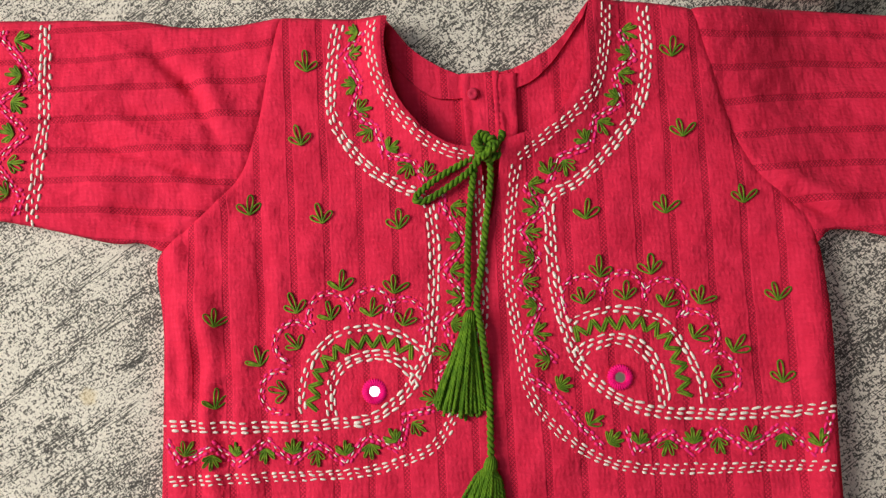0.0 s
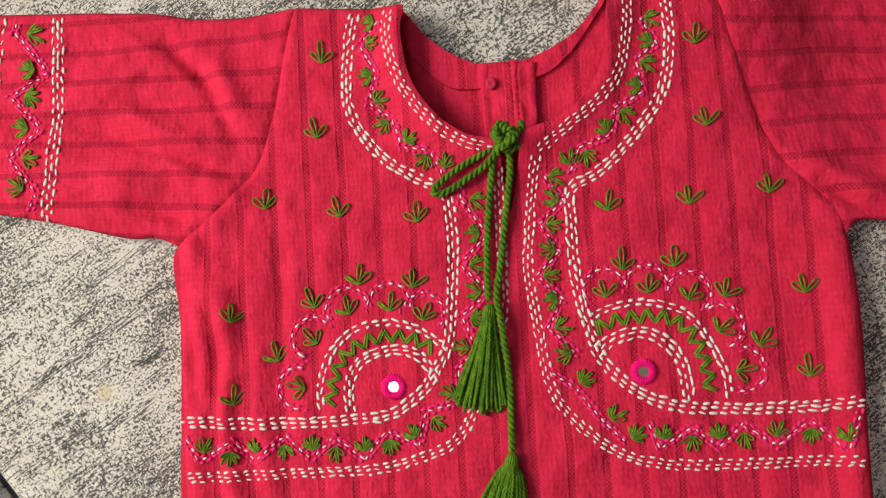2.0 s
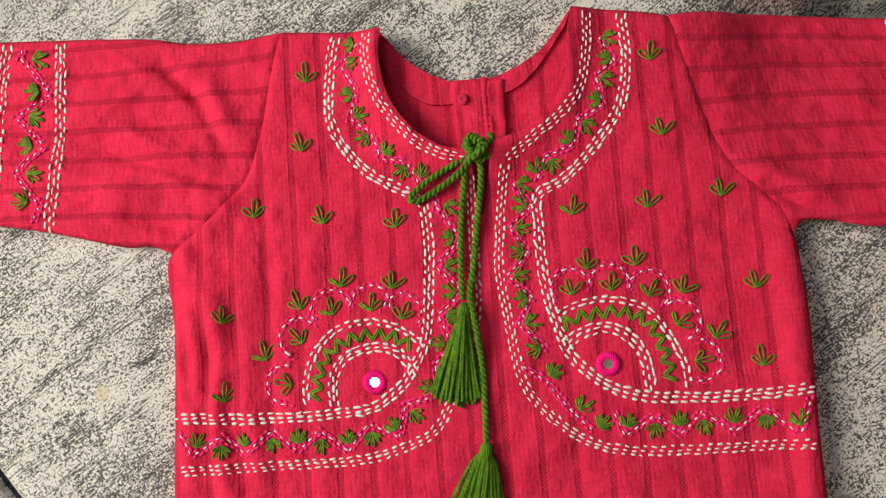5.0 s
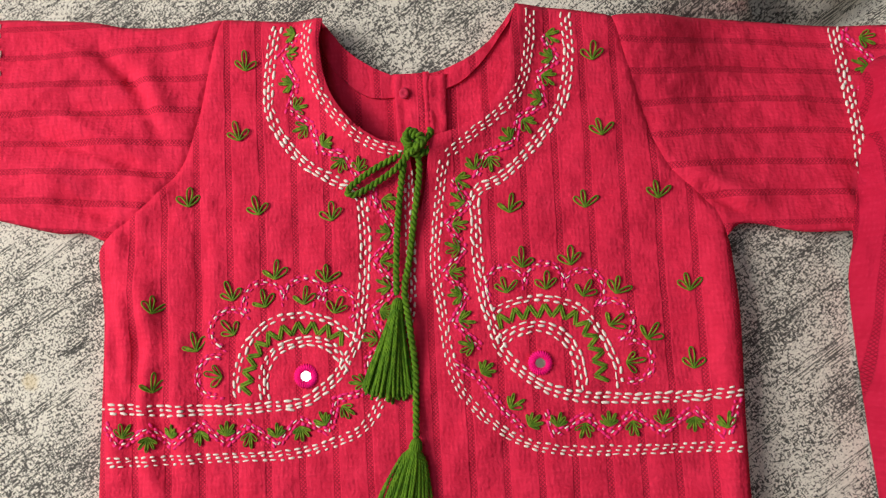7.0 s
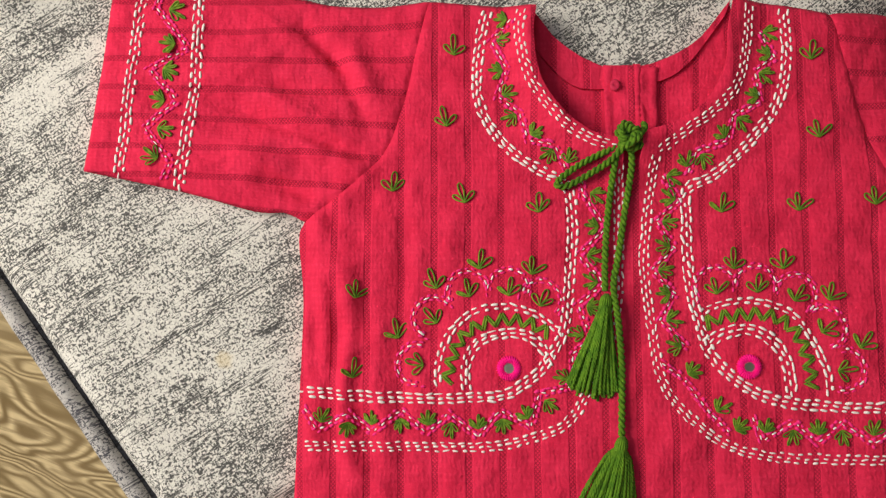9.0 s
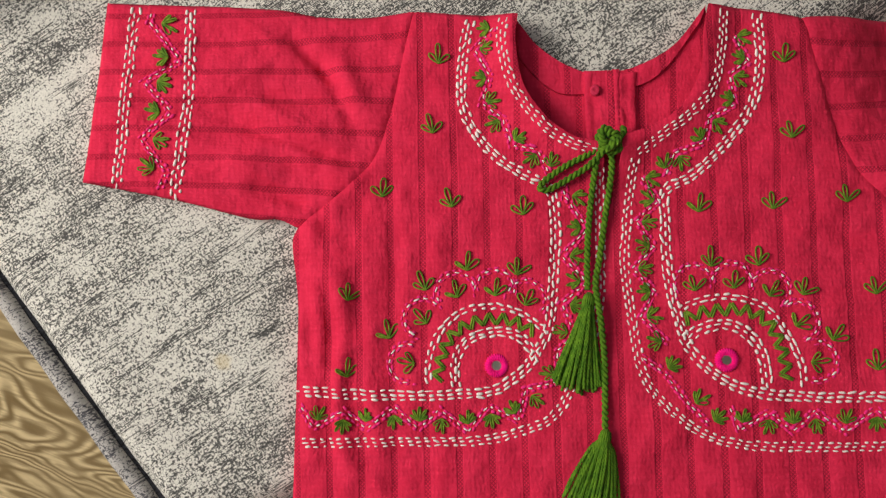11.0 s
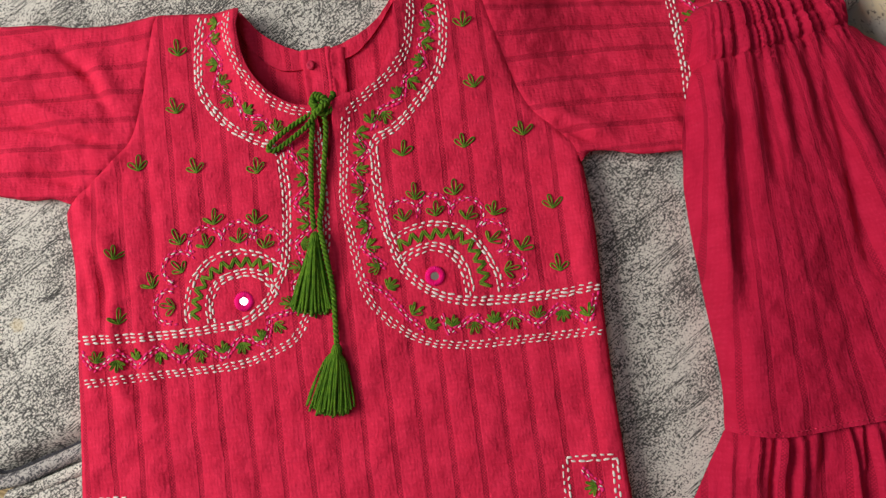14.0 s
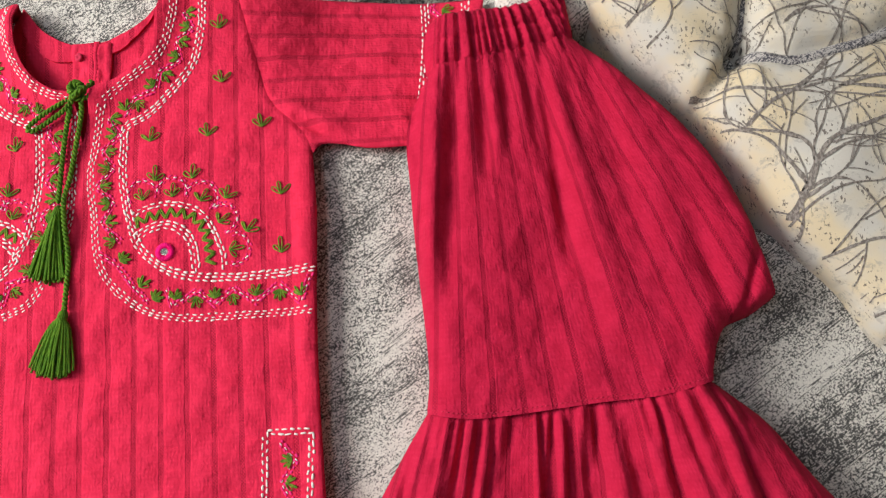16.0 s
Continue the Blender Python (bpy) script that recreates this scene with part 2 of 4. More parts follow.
def spline(pts, step=0.0025, closed=False):
    """A smooth curve through plan points, evenly stepped."""
    p = [np.array(q, float) for q in pts]
    n = len(p)
    out = []
    last = n if closed else n - 1
    for i in range(last):
        a, b = p[i], p[(i + 1) % n]
        z = p[i - 1] if (i > 0 or closed) else 2 * a - b
        c = p[(i + 2) % n] if (i + 2 < n or closed) else 2 * b - a
        k = max(2, int(np.linalg.norm(b - a) / step))
        for j in range(k):
            t = j / k
            out.append(0.5 * ((2 * a) + (b - z) * t + (2 * z - 5 * a + 4 * b - c) * t * t + (3 * a - z - 3 * b + c) * t ** 3))
    if not closed:
        out.append(p[-1])
    return np.array(out)


def even(curve, step):
    """Points and directions at even steps along a curve."""
    d = np.r_[0, np.cumsum(np.linalg.norm(np.diff(curve, axis=0), axis=1))]
    s = np.arange(step / 2, d[-1], step)
    pos = np.stack([np.interp(s, d, curve[:, k]) for k in range(curve.shape[1])], 1)
    ahead = np.stack([np.interp(s + 0.0005, d, curve[:, k]) - np.interp(s - 0.0005, d, curve[:, k]) for k in range(curve.shape[1])], 1)
    return pos, ahead / (np.linalg.norm(ahead, axis=1, keepdims=True) + 1e-12)


def distance(P, lines):
    """The distance of plan points to a set of polylines."""
    best = np.full(len(P), 9.0)
    for line in lines:
        line = np.asarray(line)
        for a, b in zip(line[:-1], line[1:]):
            ab = b - a
            t = np.clip(((P - a) @ ab) / (ab @ ab + 1e-12), 0, 1)
            best = np.minimum(best, np.linalg.norm(P - a - t[:, None] * ab, axis=1))
    return best


def waves(P, scale, seed):
    """Smooth irregular waves between about -1 and 1."""
    r = np.random.RandomState(seed)
    out = np.zeros(len(P))
    for _ in range(7):
        a = r.uniform(0, math.tau)
        k = math.tau / scale * r.uniform(0.6, 1.5)
        out += np.sin(P[:, 0] * k * math.cos(a) + P[:, 1] * k * math.sin(a) + r.uniform(0, math.tau))
    return out / 3.2


def ridge(P, a, b, width, height):
    """A fold from a to b (mm) that fades out at both ends."""
    a, b = np.array(a) / 1000, np.array(b) / 1000
    ab = b - a
    t = ((P - a) @ ab) / (ab @ ab)
    off = (P[:, 0] - a[0]) * ab[1] - (P[:, 1] - a[1]) * ab[0]
    d = off / np.linalg.norm(ab)
    fade = np.clip(4 * (t + 0.12) * (1.12 - t) / 1.54, 0, 1) ** 0.8
    return height / 1000 * fade * np.exp(-(d / (width / 1000)) ** 2)


def link_mesh(name, verts, faces, mat, parent=None, label="", smooth=True, uvs=None):
    me = bpy.data.meshes.new(name)
    me.from_pydata([tuple(map(float, v)) for v in verts], [], faces)
    me.materials.append(mat)
    if smooth:
        me.polygons.foreach_set("use_smooth", [True] * len(me.polygons))
    if uvs is not None:
        layer = me.uv_layers.new(name="cloth")
        idx = np.empty(len(me.loops), int)
        me.loops.foreach_get("vertex_index", idx)
        layer.data.foreach_set("uv", np.asarray(uvs)[idx].astype(np.float32).ravel())
    me.update()
    ob = new(name, me)
    if parent is not None:
        ob.parent = parent
    if label:
        ob["label"] = label
    return ob


def part(name, bm, mat, parent, label=""):
    bmesh.ops.recalc_face_normals(bm, faces=bm.faces)
    me = bpy.data.meshes.new(name)
    bm.to_mesh(me)
    bm.free()
    me.materials.append(mat)
    me.polygons.foreach_set("use_smooth", [True] * len(me.polygons))
    ob = new(name, me)
    if parent is not None:
        ob.parent = parent
    if label:
        ob["label"] = label
    return ob


def thing(name, label, category, group="", kind=""):
    return tagged(new(name), label, category, group, kind)


def inside(P, poly):
    x, y = P[:, 0], P[:, 1]
    c = np.zeros(len(P), bool)
    q = np.roll(poly, -1, axis=0)
    for (x1, y1), (x2, y2) in zip(poly, q):
        hit = (y1 > y) != (y2 > y)
        c ^= hit & (x < (x2 - x1) * (y - y1) / (y2 - y1 + 1e-15) + x1)
    return c


def sheet(name, outline, height, uv, mat, parent, step=0.0025, drop=0.0015, floor=None, label=""):
    """A cloth sheet inside an outline, raised by height(P), with a rim that gives it thickness."""
    from mathutils.geometry import delaunay_2d_cdt
    outline = np.asarray(outline)
    lo, hi = outline.min(0), outline.max(0)
    gx, gy = np.meshgrid(np.arange(lo[0], hi[0], step), np.arange(lo[1], hi[1], step * 0.87))
    gx[::2] += step / 2
    g = np.stack([gx.ravel(), gy.ravel()], 1)
    g = g[inside(g, outline)]
    ring = np.r_[outline, outline[:1]]
    g = g[distance(g, [ring]) > step * 0.55]
    pts = np.r_[outline, g]
    n = len(outline)
    vs, _, fs, ov, _, _ = delaunay_2d_cdt([Vector(p) for p in pts], [], [list(range(n))], 1, 1e-7)
    P = np.array([(v[0], v[1]) for v in vs])
    z = height(P)
    verts = np.c_[P, z]
    faces = [tuple(f) for f in fs]
    count = {}
    for f in faces:
        for a, b in zip(f, f[1:] + f[:1]):
            count[(a, b)] = 1
    low, high = {}, {}
    inward = {}
    for a, b in count:
        if (b, a) not in count:
            e = P[b] - P[a]
            for k in (a, b):
                inward[k] = inward.get(k, np.zeros(2)) + np.array([-e[1], e[0]])
    extra, uvs = [], uv(P)
    uve = []
    for a, b in list(count):
        if (b, a) not in count:
            for k in (a, b):
                if k not in low:
                    under = P[k]
                    low[k] = len(verts) + len(extra)
                    if floor is not None:
                        zz = floor
                    elif callable(drop):
                        zz = drop(P[k:k + 1], z[k])
                        if z[k] - zz > 0.003:
                            under = P[k] + inward[k] / (np.linalg.norm(inward[k]) + 1e-12) * 0.007
                    else:
                        zz = z[k] - drop
                    extra.append((*under, zz))
                    uve.append(uvs[k])
                    high[k] = k
                    if z[k] - zz < 0.003:  # thin edges stay crisp
                        high[k] = len(verts) + len(extra)
                        extra.append((*P[k], z[k]))
                        uve.append(uvs[k])
            faces.append((high[b], high[a], low[a], low[b]))
    if extra:
        verts = np.r_[verts, np.array(extra)]
        uvs = np.r_[uvs, np.array(uve)]
    return link_mesh(name, verts, faces, mat, parent, label, True, uvs)


def tube_data(path, radius, sides=6, verts=None, faces=None, twist=0.0):
    """Adds a round tube along 3D points to the lists."""
    path = np.asarray(path, float)
    n = len(path)
    rad = np.full(n, radius) if np.isscalar(radius) else np.asarray(radius)
    t = np.gradient(path, axis=0)
    t /= np.linalg.norm(t, axis=1, keepdims=True) + 1e-12
    up = np.array([0.13, 0.21, 0.97])
    base = len(verts)
    for i in range(n):
        s = np.cross(t[i], up)
        s /= np.linalg.norm(s) + 1e-9
        w = np.cross(s, t[i])
        for k in range(sides):
            a = math.tau * k / sides + twist * i
            verts.append(path[i] + rad[i] * (math.cos(a) * s + math.sin(a) * w))
    for i in range(n - 1):
        for k in range(sides):
            a, b = base + i * sides + k, base + i * sides + (k + 1) % sides
            faces.append((a, b, b + sides, a + sides))
    faces.append(tuple(base + k for k in reversed(range(sides))))
    faces.append(tuple(base + (n - 1) * sides + k for k in range(sides)))


# ---- the room ----
def wall(name, centre, size, label):
    bm = bmesh.new()
    bmesh.ops.create_cube(bm, size=1.0, matrix=Matrix.Translation(centre) @ Matrix.Diagonal((*size, 1)))
    return tagged(part(name, bm, PLASTER, None), label, "wall", kind="structure")


FLOOR_Z = -0.44
wall("wall_east", (2.7, 0, 0.95), (0.1, 5.3, 2.9), "plain off-white plaster wall")
wall("wall_north", (0.55, 2.6, 0.95), (4.2, 0.1, 2.9), "plain off-white plaster wall")
wall("wall_south", (0.55, -2.6, 0.95), (4.2, 0.1, 2.9), "plain off-white plaster wall")
# the west wall leaves a window opening 1.2 m square
wall("wall_west", (-1.5, -1.54, 0.95), (0.1, 2.14, 2.9), "plain off-white plaster wall beside a window")
wall("wall_west", (-1.5, 1.66, 0.95), (0.1, 1.88, 2.9), "plain off-white plaster wall beside a window")
wall("wall_west", (-1.5, 0.125, 0.06), (0.1, 1.19, 1.10), "plain off-white plaster wall under a window")
wall("wall_west", (-1.5, 0.125, 2.1), (0.1, 1.19, 0.60), "plain off-white plaster wall over a window")
bm = bmesh.new()
bmesh.ops.create_cube(bm, size=1.0, matrix=Matrix.Translation((0.55, 0, 2.45)) @ Matrix.Diagonal((4.2, 5.3, 0.1, 1)))
tagged(part("ceiling", bm, PLASTER, None), "plain off-white ceiling", "ceiling", kind="structure")
bm = bmesh.new()
bmesh.ops.create_cube(bm, size=1.0, matrix=Matrix.Translation((0.55, 0, FLOOR_Z - 0.05)) @ Matrix.Diagonal((4.2, 5.3, 0.1, 1)))
tagged(part("floor", bm, OAK, None), "light oak laminate floor with bold curving grain", "floor", kind="structure")

# ---- the sofa ----
sofa = thing("sofa", "grey flecked fabric sofa with piped seat cushions", "sofa")

SEAT_EDGE = spline(mm([(-400, 104), (-361, 52), (-300, -30), (-262, -80), (-250, -93), (-236, -95), (-186, -80), (-120, -62)]), 0.006)
GROOVE = mm([(222, 226), (247, 208), (276, 202), (300, 219), (335, 245), (380, 280)])


def sag(P):
    """How far the seat and the sleeve on it sink towards the crevice of the sofa."""
    y = np.clip((P[:, 1] - 0.075) / 0.125, 0, 1)
    x = 1 / (1 + np.exp((0.160 - P[:, 0]) / 0.013)) / (1 + np.exp((P[:, 0] - 0.322) / 0.009))
    return 0.031 * x * y * y * (3 - 2 * y) * (1 - 0.35 / (1 + np.exp((0.288 - P[:, 0]) / 0.008)))


def seat_z(P):
    d = distance(P, [SEAT_EDGE])
    g = distance(P, [np.array(GROOVE)])
    y = np.clip((P[:, 1] - 0.199) / 0.016, 0, 1)
    behind = 0.9 * y * y * (3 - 2 * y) / (1 + np.exp((P[:, 0] - 0.232) / 0.010))
    gap = distance(P, [np.array(mm([(372, 152), (404, 120), (446, 64), (478, 8)]))])
    return -0.060 * np.exp(-(gap / 0.014) ** 2) - 0.015 * np.exp(-(d / 0.0065) ** 2) - 0.060 * np.exp(-(g / 0.016) ** 2) + 0.0006 * waves(P, 0.12, 3) - 0.0006 - sag(P) * (1 - behind)


def plain_uv(P):
    return P * 10


seat_outline = np.r_[SEAT_EDGE, spline(mm([(-120, -62), (-80, -70), (-60, -110), (-60, -420)]), 0.01)[1:], spline(mm([(-60, -420), (760, -420)]), 0.02)[1:],
                     spline(mm([(760, -420), (760, 620)]), 0.02)[1:], spline(mm([(760, 620), (-620, 620)]), 0.02)[1:], spline(mm([(-620, 620), (-620, 420), (-400, 104)]), 0.02)[1:-1]]
sheet("seat_cushion", seat_outline, seat_z, plain_uv, SEAT, sofa, 0.008, floor=-0.13, label="grey flecked woven seat cushion")


def side_z(P):
    d = distance(P, [SEAT_EDGE])
    return -0.008 - 0.012 * np.exp(-(d / 0.012) ** 2) + 0.001 * waves(P, 0.1, 5)


lower_outline = np.r_[spline(mm([(-243, -107), (-186, -91), (-120, -73)]), 0.006), spline(mm([(-120, -73), (-66, -110), (-66, -420)]), 0.01)[1:],
                      spline(mm([(-66, -420), (-300, -420)]), 0.02)[1:], spline(mm([(-300, -420), (-262, -160), (-243, -107)]), 0.01)[1:-1]]
sheet("seat_cushion", lower_outline, side_z, plain_uv, SEAT, sofa, 0.008, floor=-0.13, label="paler flecked woven neighbouring cushion")


def piping(curve, z, radius, mat, parent, label):
    v, f = [], []
    c = np.c_[curve, np.full(len(curve), z)]
    c[:, 2] += 0.0006 * np.sin(np.arange(len(c)) * 0.9)
    tube_data(c, radius, 10, v, f)
    return link_mesh("piping", v, f, mat, parent, label)


def shifted(curve, off):
    t = np.gradient(curve, axis=0)
    t /= np.linalg.norm(t, axis=1, keepdims=True)
    return curve + off * np.stack([t[:, 1], -t[:, 0]], 1)


# added dark tube fills the gap under the piping, as its shade
piping(shifted(SEAT_EDGE, 0.0006), -0.0185, 0.0062, GAP_SHADE, sofa, "dark filler tube standing in for shade between cushion and piping")
piping(shifted(SEAT_EDGE, 0.0052), -0.0105, 0.0052, PIPE, sofa, "grey flecked corded piping")
piping(shifted(spline(mm([(-243, -107), (-186, -91), (-120, -73)]), 0.006), 0.006), -0.010, 0.0045, SEAT, sofa, "cream corded piping")

bm = bmesh.new()
base_pts = mm([(-590, 420), (-390, 110), (-262, -70), (-236, -410), (750, -410), (750, 610), (-590, 610)])
top = [bm.verts.new((x, y, -0.13)) for x, y in base_pts]
bot = [bm.verts.new((x, y, FLOOR_Z)) for x, y in base_pts]
bm.faces.new(top)
bm.faces.new(bot[::-1])
for i in range(len(top)):
    j = (i + 1) % len(top)
    bm.faces.new((top[i], bot[i], bot[j], top[j]))
part("base", bm, PIPE, sofa, "dark grey upholstered base")

# a grey bolster behind the groove
bolster = thing("bolster", "grey flecked round bolster behind the trousers", "bolster")


BOLSTER = spline(mm([(311, 184), (315, 198), (330, 213), (350, 228), (395, 262), (430, 240), (420, 190), (385, 158), (345, 158), (318, 168)]), 0.006, True)


def bolster_z(P):
    d = distance(P, [np.r_[BOLSTER, BOLSTER[:1]]])
    return 0.012 * (1 - np.exp(-d / 0.010)) + 0.0005 * waves(P, 0.05, 15)


sheet("cover", BOLSTER, bolster_z, plain_uv, SEAT, bolster, 0.006, floor=-0.06)

# the printed cushion
pillow = thing("cushion", "cream cushion printed with brown branches, tufted", "cushion")
PILLOW_EDGE = mm([(356, 212), (374, 168), (393, 139), (444, 72), (488, -16), (522, -58), (547, -101), (597, -154), (690, -190), (760, -120), (770, 120), (740, 330), (560, 420), (410, 360)])
pillow_line = spline(PILLOW_EDGE, 0.006, True)
TUFT = (0.476, 0.112)
SEAMS = [mm([(476, 112), (486, 170), (500, 250), (510, 400)]), mm([(476, 112), (505, 97), (565, 108), (740, 190)]), mm([(476, 112), (462, 92), (432, 60)]), mm([(552, -96), (575, -40), (640, 10)])]


def pillow_z(P):
    d = distance(P, [np.r_[pillow_line, pillow_line[:1]]])
    z = 0.050 * np.sqrt(1 - np.exp(-d / 0.026)) - 0.004
    for s, w, h in zip(SEAMS, (0.007, 0.008, 0.007, 0.006), (0.016, 0.010, 0.016, 0.012)):
        z -= h * np.exp(-(distance(P, [np.array(s)]) / w) ** 2)
    r = np.hypot(P[:, 0] - TUFT[0], P[:, 1] - TUFT[1])
    z -= 0.014 * np.exp(-(r / 0.022) ** 2)
    a = np.arctan2(P[:, 1] - TUFT[1], P[:, 0] - TUFT[0])
    z += 0.0022 * np.sin(a * 9 + 1.0) * np.exp(-(r / 0.035) ** 2) * np.clip(r / 0.01, 0, 1)
    return z + 0.0012 * waves(P, 0.07, 8)


cover = sheet("cover", pillow_line, pillow_z, plain_uv, BRANCH, pillow, 0.004, floor=-0.07)


def printed_branches():
    """Bare branches that fork and taper, printed all over the cushion."""
    r = np.random.RandomState(19)
    lines = []

    def grow(x, y, a, wide, length, depth):
        pts, bend = [], r.normal(0, 0.05)
        n = max(4, int(length / 0.0030))
        for i in range(n):
            pts.append((x, y, wide * (1 - 0.80 * i / n) * (1 + 0.22 * r.normal())))
            bend = 0.93 * bend + r.normal(0, 0.030)
            a += bend
            x, y = x + 0.0030 * math.cos(a), y + 0.0030 * math.sin(a)
            if depth < 3 and i > 2 and r.rand() < (0.11, 0.07, 0.03)[depth]:
                side = r.choice((-1, 1)) * r.uniform(0.35, 0.85)
                grow(x, y, a + side, wide * (1 - 0.8 * i / n) * r.uniform(0.45, 0.75), length * r.uniform(0.30, 0.60), depth + 1)
        lines.append(np.array(pts))

    for i in range(84):
        x, y = 0.345 + 0.40 * ((i * 0.7548777) % 1), -0.22 + 0.58 * ((i * 0.5698403) % 1)
        grow(x, y, radians(r.choice((55, 62, 48, 70, 112, 20)) + r.normal(0, 14)), r.choice((0.0020, 0.0026, 0.0034, 0.0056)) * r.uniform(0.85, 1.15), r.uniform(0.09, 0.19), 0)
    rows = np.concatenate([np.c_[q, np.full(len(q), k)] for k, q in enumerate(lines)])
    P, w = rows[:, :2], np.maximum(rows[:, 2], 0.0008)
    t = np.gradient(P, axis=0)
    t /= np.linalg.norm(t, axis=1, keepdims=True) + 1e-12
    nrm = np.stack([-t[:, 1], t[:, 0]], 1)
    keep = inside(P, pillow_line) & (distance(P, [np.r_[pillow_line, pillow_line[:1]]]) > 0.004)
    edges = [P + nrm * (k * w / 2)[:, None] for k in (-1, 0, 1)]
    edges = [np.c_[e, pillow_z(e) + 0.0007] for e in edges]
    verts = np.stack(edges, 1).reshape(-1, 3)
    faces = []
    for i in range(len(P) - 1):
        if keep[i] and keep[i + 1] and rows[i, 3] == rows[i + 1, 3]:
            for k in (0, 1):
                a = 3 * i + k
                faces.append((a + 1, a, a + 3, a + 4))
    return tagged(link_mesh("branch_print", verts, faces, INK, cover, "grey-brown printed branches"), kind="stuff")


printed_branches()
seam_curve = spline(mm([(481, 108), (505, 97), (535, 101), (565, 108), (640, 145), (740, 190)]), 0.005)
v, f = [], []
tube_data(np.c_[seam_curve, pillow_z(seam_curve) + 0.0005], 0.0042, 8, v, f)
link_mesh("piping", v, f, PIPE, pillow, "grey corded seam")
seam_curve = spline(mm([(479, 118), (486, 170), (494, 215), (500, 260)]), 0.005)
v, f = [], []
tube_data(np.c_[seam_curve, pillow_z(seam_curve) - 0.0010], 0.0026, 8, v, f)
link_mesh("piping", v, f, PIPE, pillow, "grey corded seam")

# a pale cushion standing behind the sleeve
pale_cushion = thing("cushion", "pale green plain cotton cushion on the sofa seat", "cushion")
PALE_EDGE = spline(mm([(-420, 214), (-372, 229), (-338, 248), (-322, 300), (-345, 390), (-420, 430), (-500, 400), (-520, 300), (-480, 230)]), 0.006, True)


def pale_z(P):
    d = distance(P, [np.r_[PALE_EDGE, PALE_EDGE[:1]]])
    return 0.028 + 0.10 * np.sqrt(1 - np.exp(-d / 0.045)) + 0.0015 * waves(P, 0.06, 51)


sheet("cover", PALE_EDGE, pale_z, plain_uv, PALE, pale_cushion, 0.007, floor=-0.002)

# ---- the kurta ----
kurta = thing("kurta", "crimson cotton kurta embroidered in white, pink and green, lying flat", "kurta")

SHOULDER_L = mm([(-48, 200), (-75, 203), (-108, 206)])
TOP_L = mm([(-108, 206), (-135, 203), (-162, 204), (-180, 208), (-196, 210), (-240, 213), (-290, 216)])
CUFF_L = mm([(-290, 216), (-296, 161), (-303, 109)])
UNDER_L = mm([(-303, 109), (-246, 97), (-205, 86), (-188, 85), (-177, 80)])
SEAM_L = mm([(-108, 206), (-115, 177), (-123, 143), (-137, 113), (-177, 80)])
SIDE_L = mm([(-177, 80), (-180, 70), (-177, 37), (-178, -13), (-179, -42), (-181, -95), (-184, -160), (-190, -262)])
HEM = mm([(-190, -262), (-60, -266), (60, -266), (178, -262)])
SIDE_R = mm([(178, -262), (174, -194), (171, -110), (171, -43), (173, 17), (172, 50), (171, 66)])
SEAM_R = mm([(171, 66), (166, 80), (158, 90), (140, 111), (129, 148), (117, 197)])
UNDER_R = mm([(171, 66), (178, 72), (192, 71), (212, 66), (243, 65), (288, 62)])
CUFF_R = mm([(288, 62), (294, 120), (303, 189)])
TOP_R = mm([(303, 189), (282, 193), (257, 195), (221, 199), (186, 202), (158, 200), (126, 198), (117, 197)])
SHOULDER_R = mm([(117, 197), (90, 202), (61, 204)])
NECK_R = mm([(61, 204), (57, 186), (55, 167), (45, 147), (29, 135), (12, 129), (9, 124)])
SLIT = mm([(9, 124), (6, 105), (2, 88), (-1, 105), (-2, 125)])
NECK_L = mm([(-2, 125), (-10, 126), (-20, 129), (-34, 140), (-46, 159), (-50, 183), (-48, 200)])

C = {k: spline(p) for k, p in dict(shl=SHOULDER_L, topl=TOP_L, cufl=CUFF_L, undl=UNDER_L, seml=SEAM_L, sidl=SIDE_L, hem=HEM, sidr=SIDE_R, semr=SEAM_R, undr=UNDER_R,
                                   cufr=CUFF_R, topr=TOP_R, shr=SHOULDER_R, ncr=NECK_R, slit=SLIT, ncl=NECK_L).items()}
OPEN_EDGES = [C[k][::2] for k in ("shl", "topl", "cufl", "undl", "sidl", "hem", "sidr", "undr", "cufr", "topr", "shr")]

FOLDS = [  # ax, ay, bx, by, width, height, in mm
    ((-185, 128), (-140, 105), 6, 1.5), ((-200, 104), (-165, 92), 5, -1.4), ((-215, 118), (-185, 112), 6, 1.0), ((-166, 78), (-152, 30), 6, 1.9),
    ((-174, 60), (-168, -5), 4, -1.2), ((-140, 84), (-136, 20), 6, 1.0), ((150, 108), (196, 82), 7, 1.5), ((160, 92), (190, 74), 4, -1.5),
    ((128, 170), (136, 128), 5, -0.8), ((165, 40), (162, -120), 6, 0.7), ((-180, 192), (-158, 168), 4, -1.6), ((-164, 180), (-143, 136), 4.0, -1.2), ((-153, 182), (-132, 140), 6, 1.2), ((-222, 165), (-160, 152), 4, -1.0), ((-240, 156), (-196, 138), 5, -1.1), ((-210, 140), (-140, 116), 4.0, -1.0), ((-206, 149), (-150, 131), 6, 1.0), ((-30, 150), (-42, 185), 5, 0.8), ((40, 152), (50, 185), 5, 0.8),
]


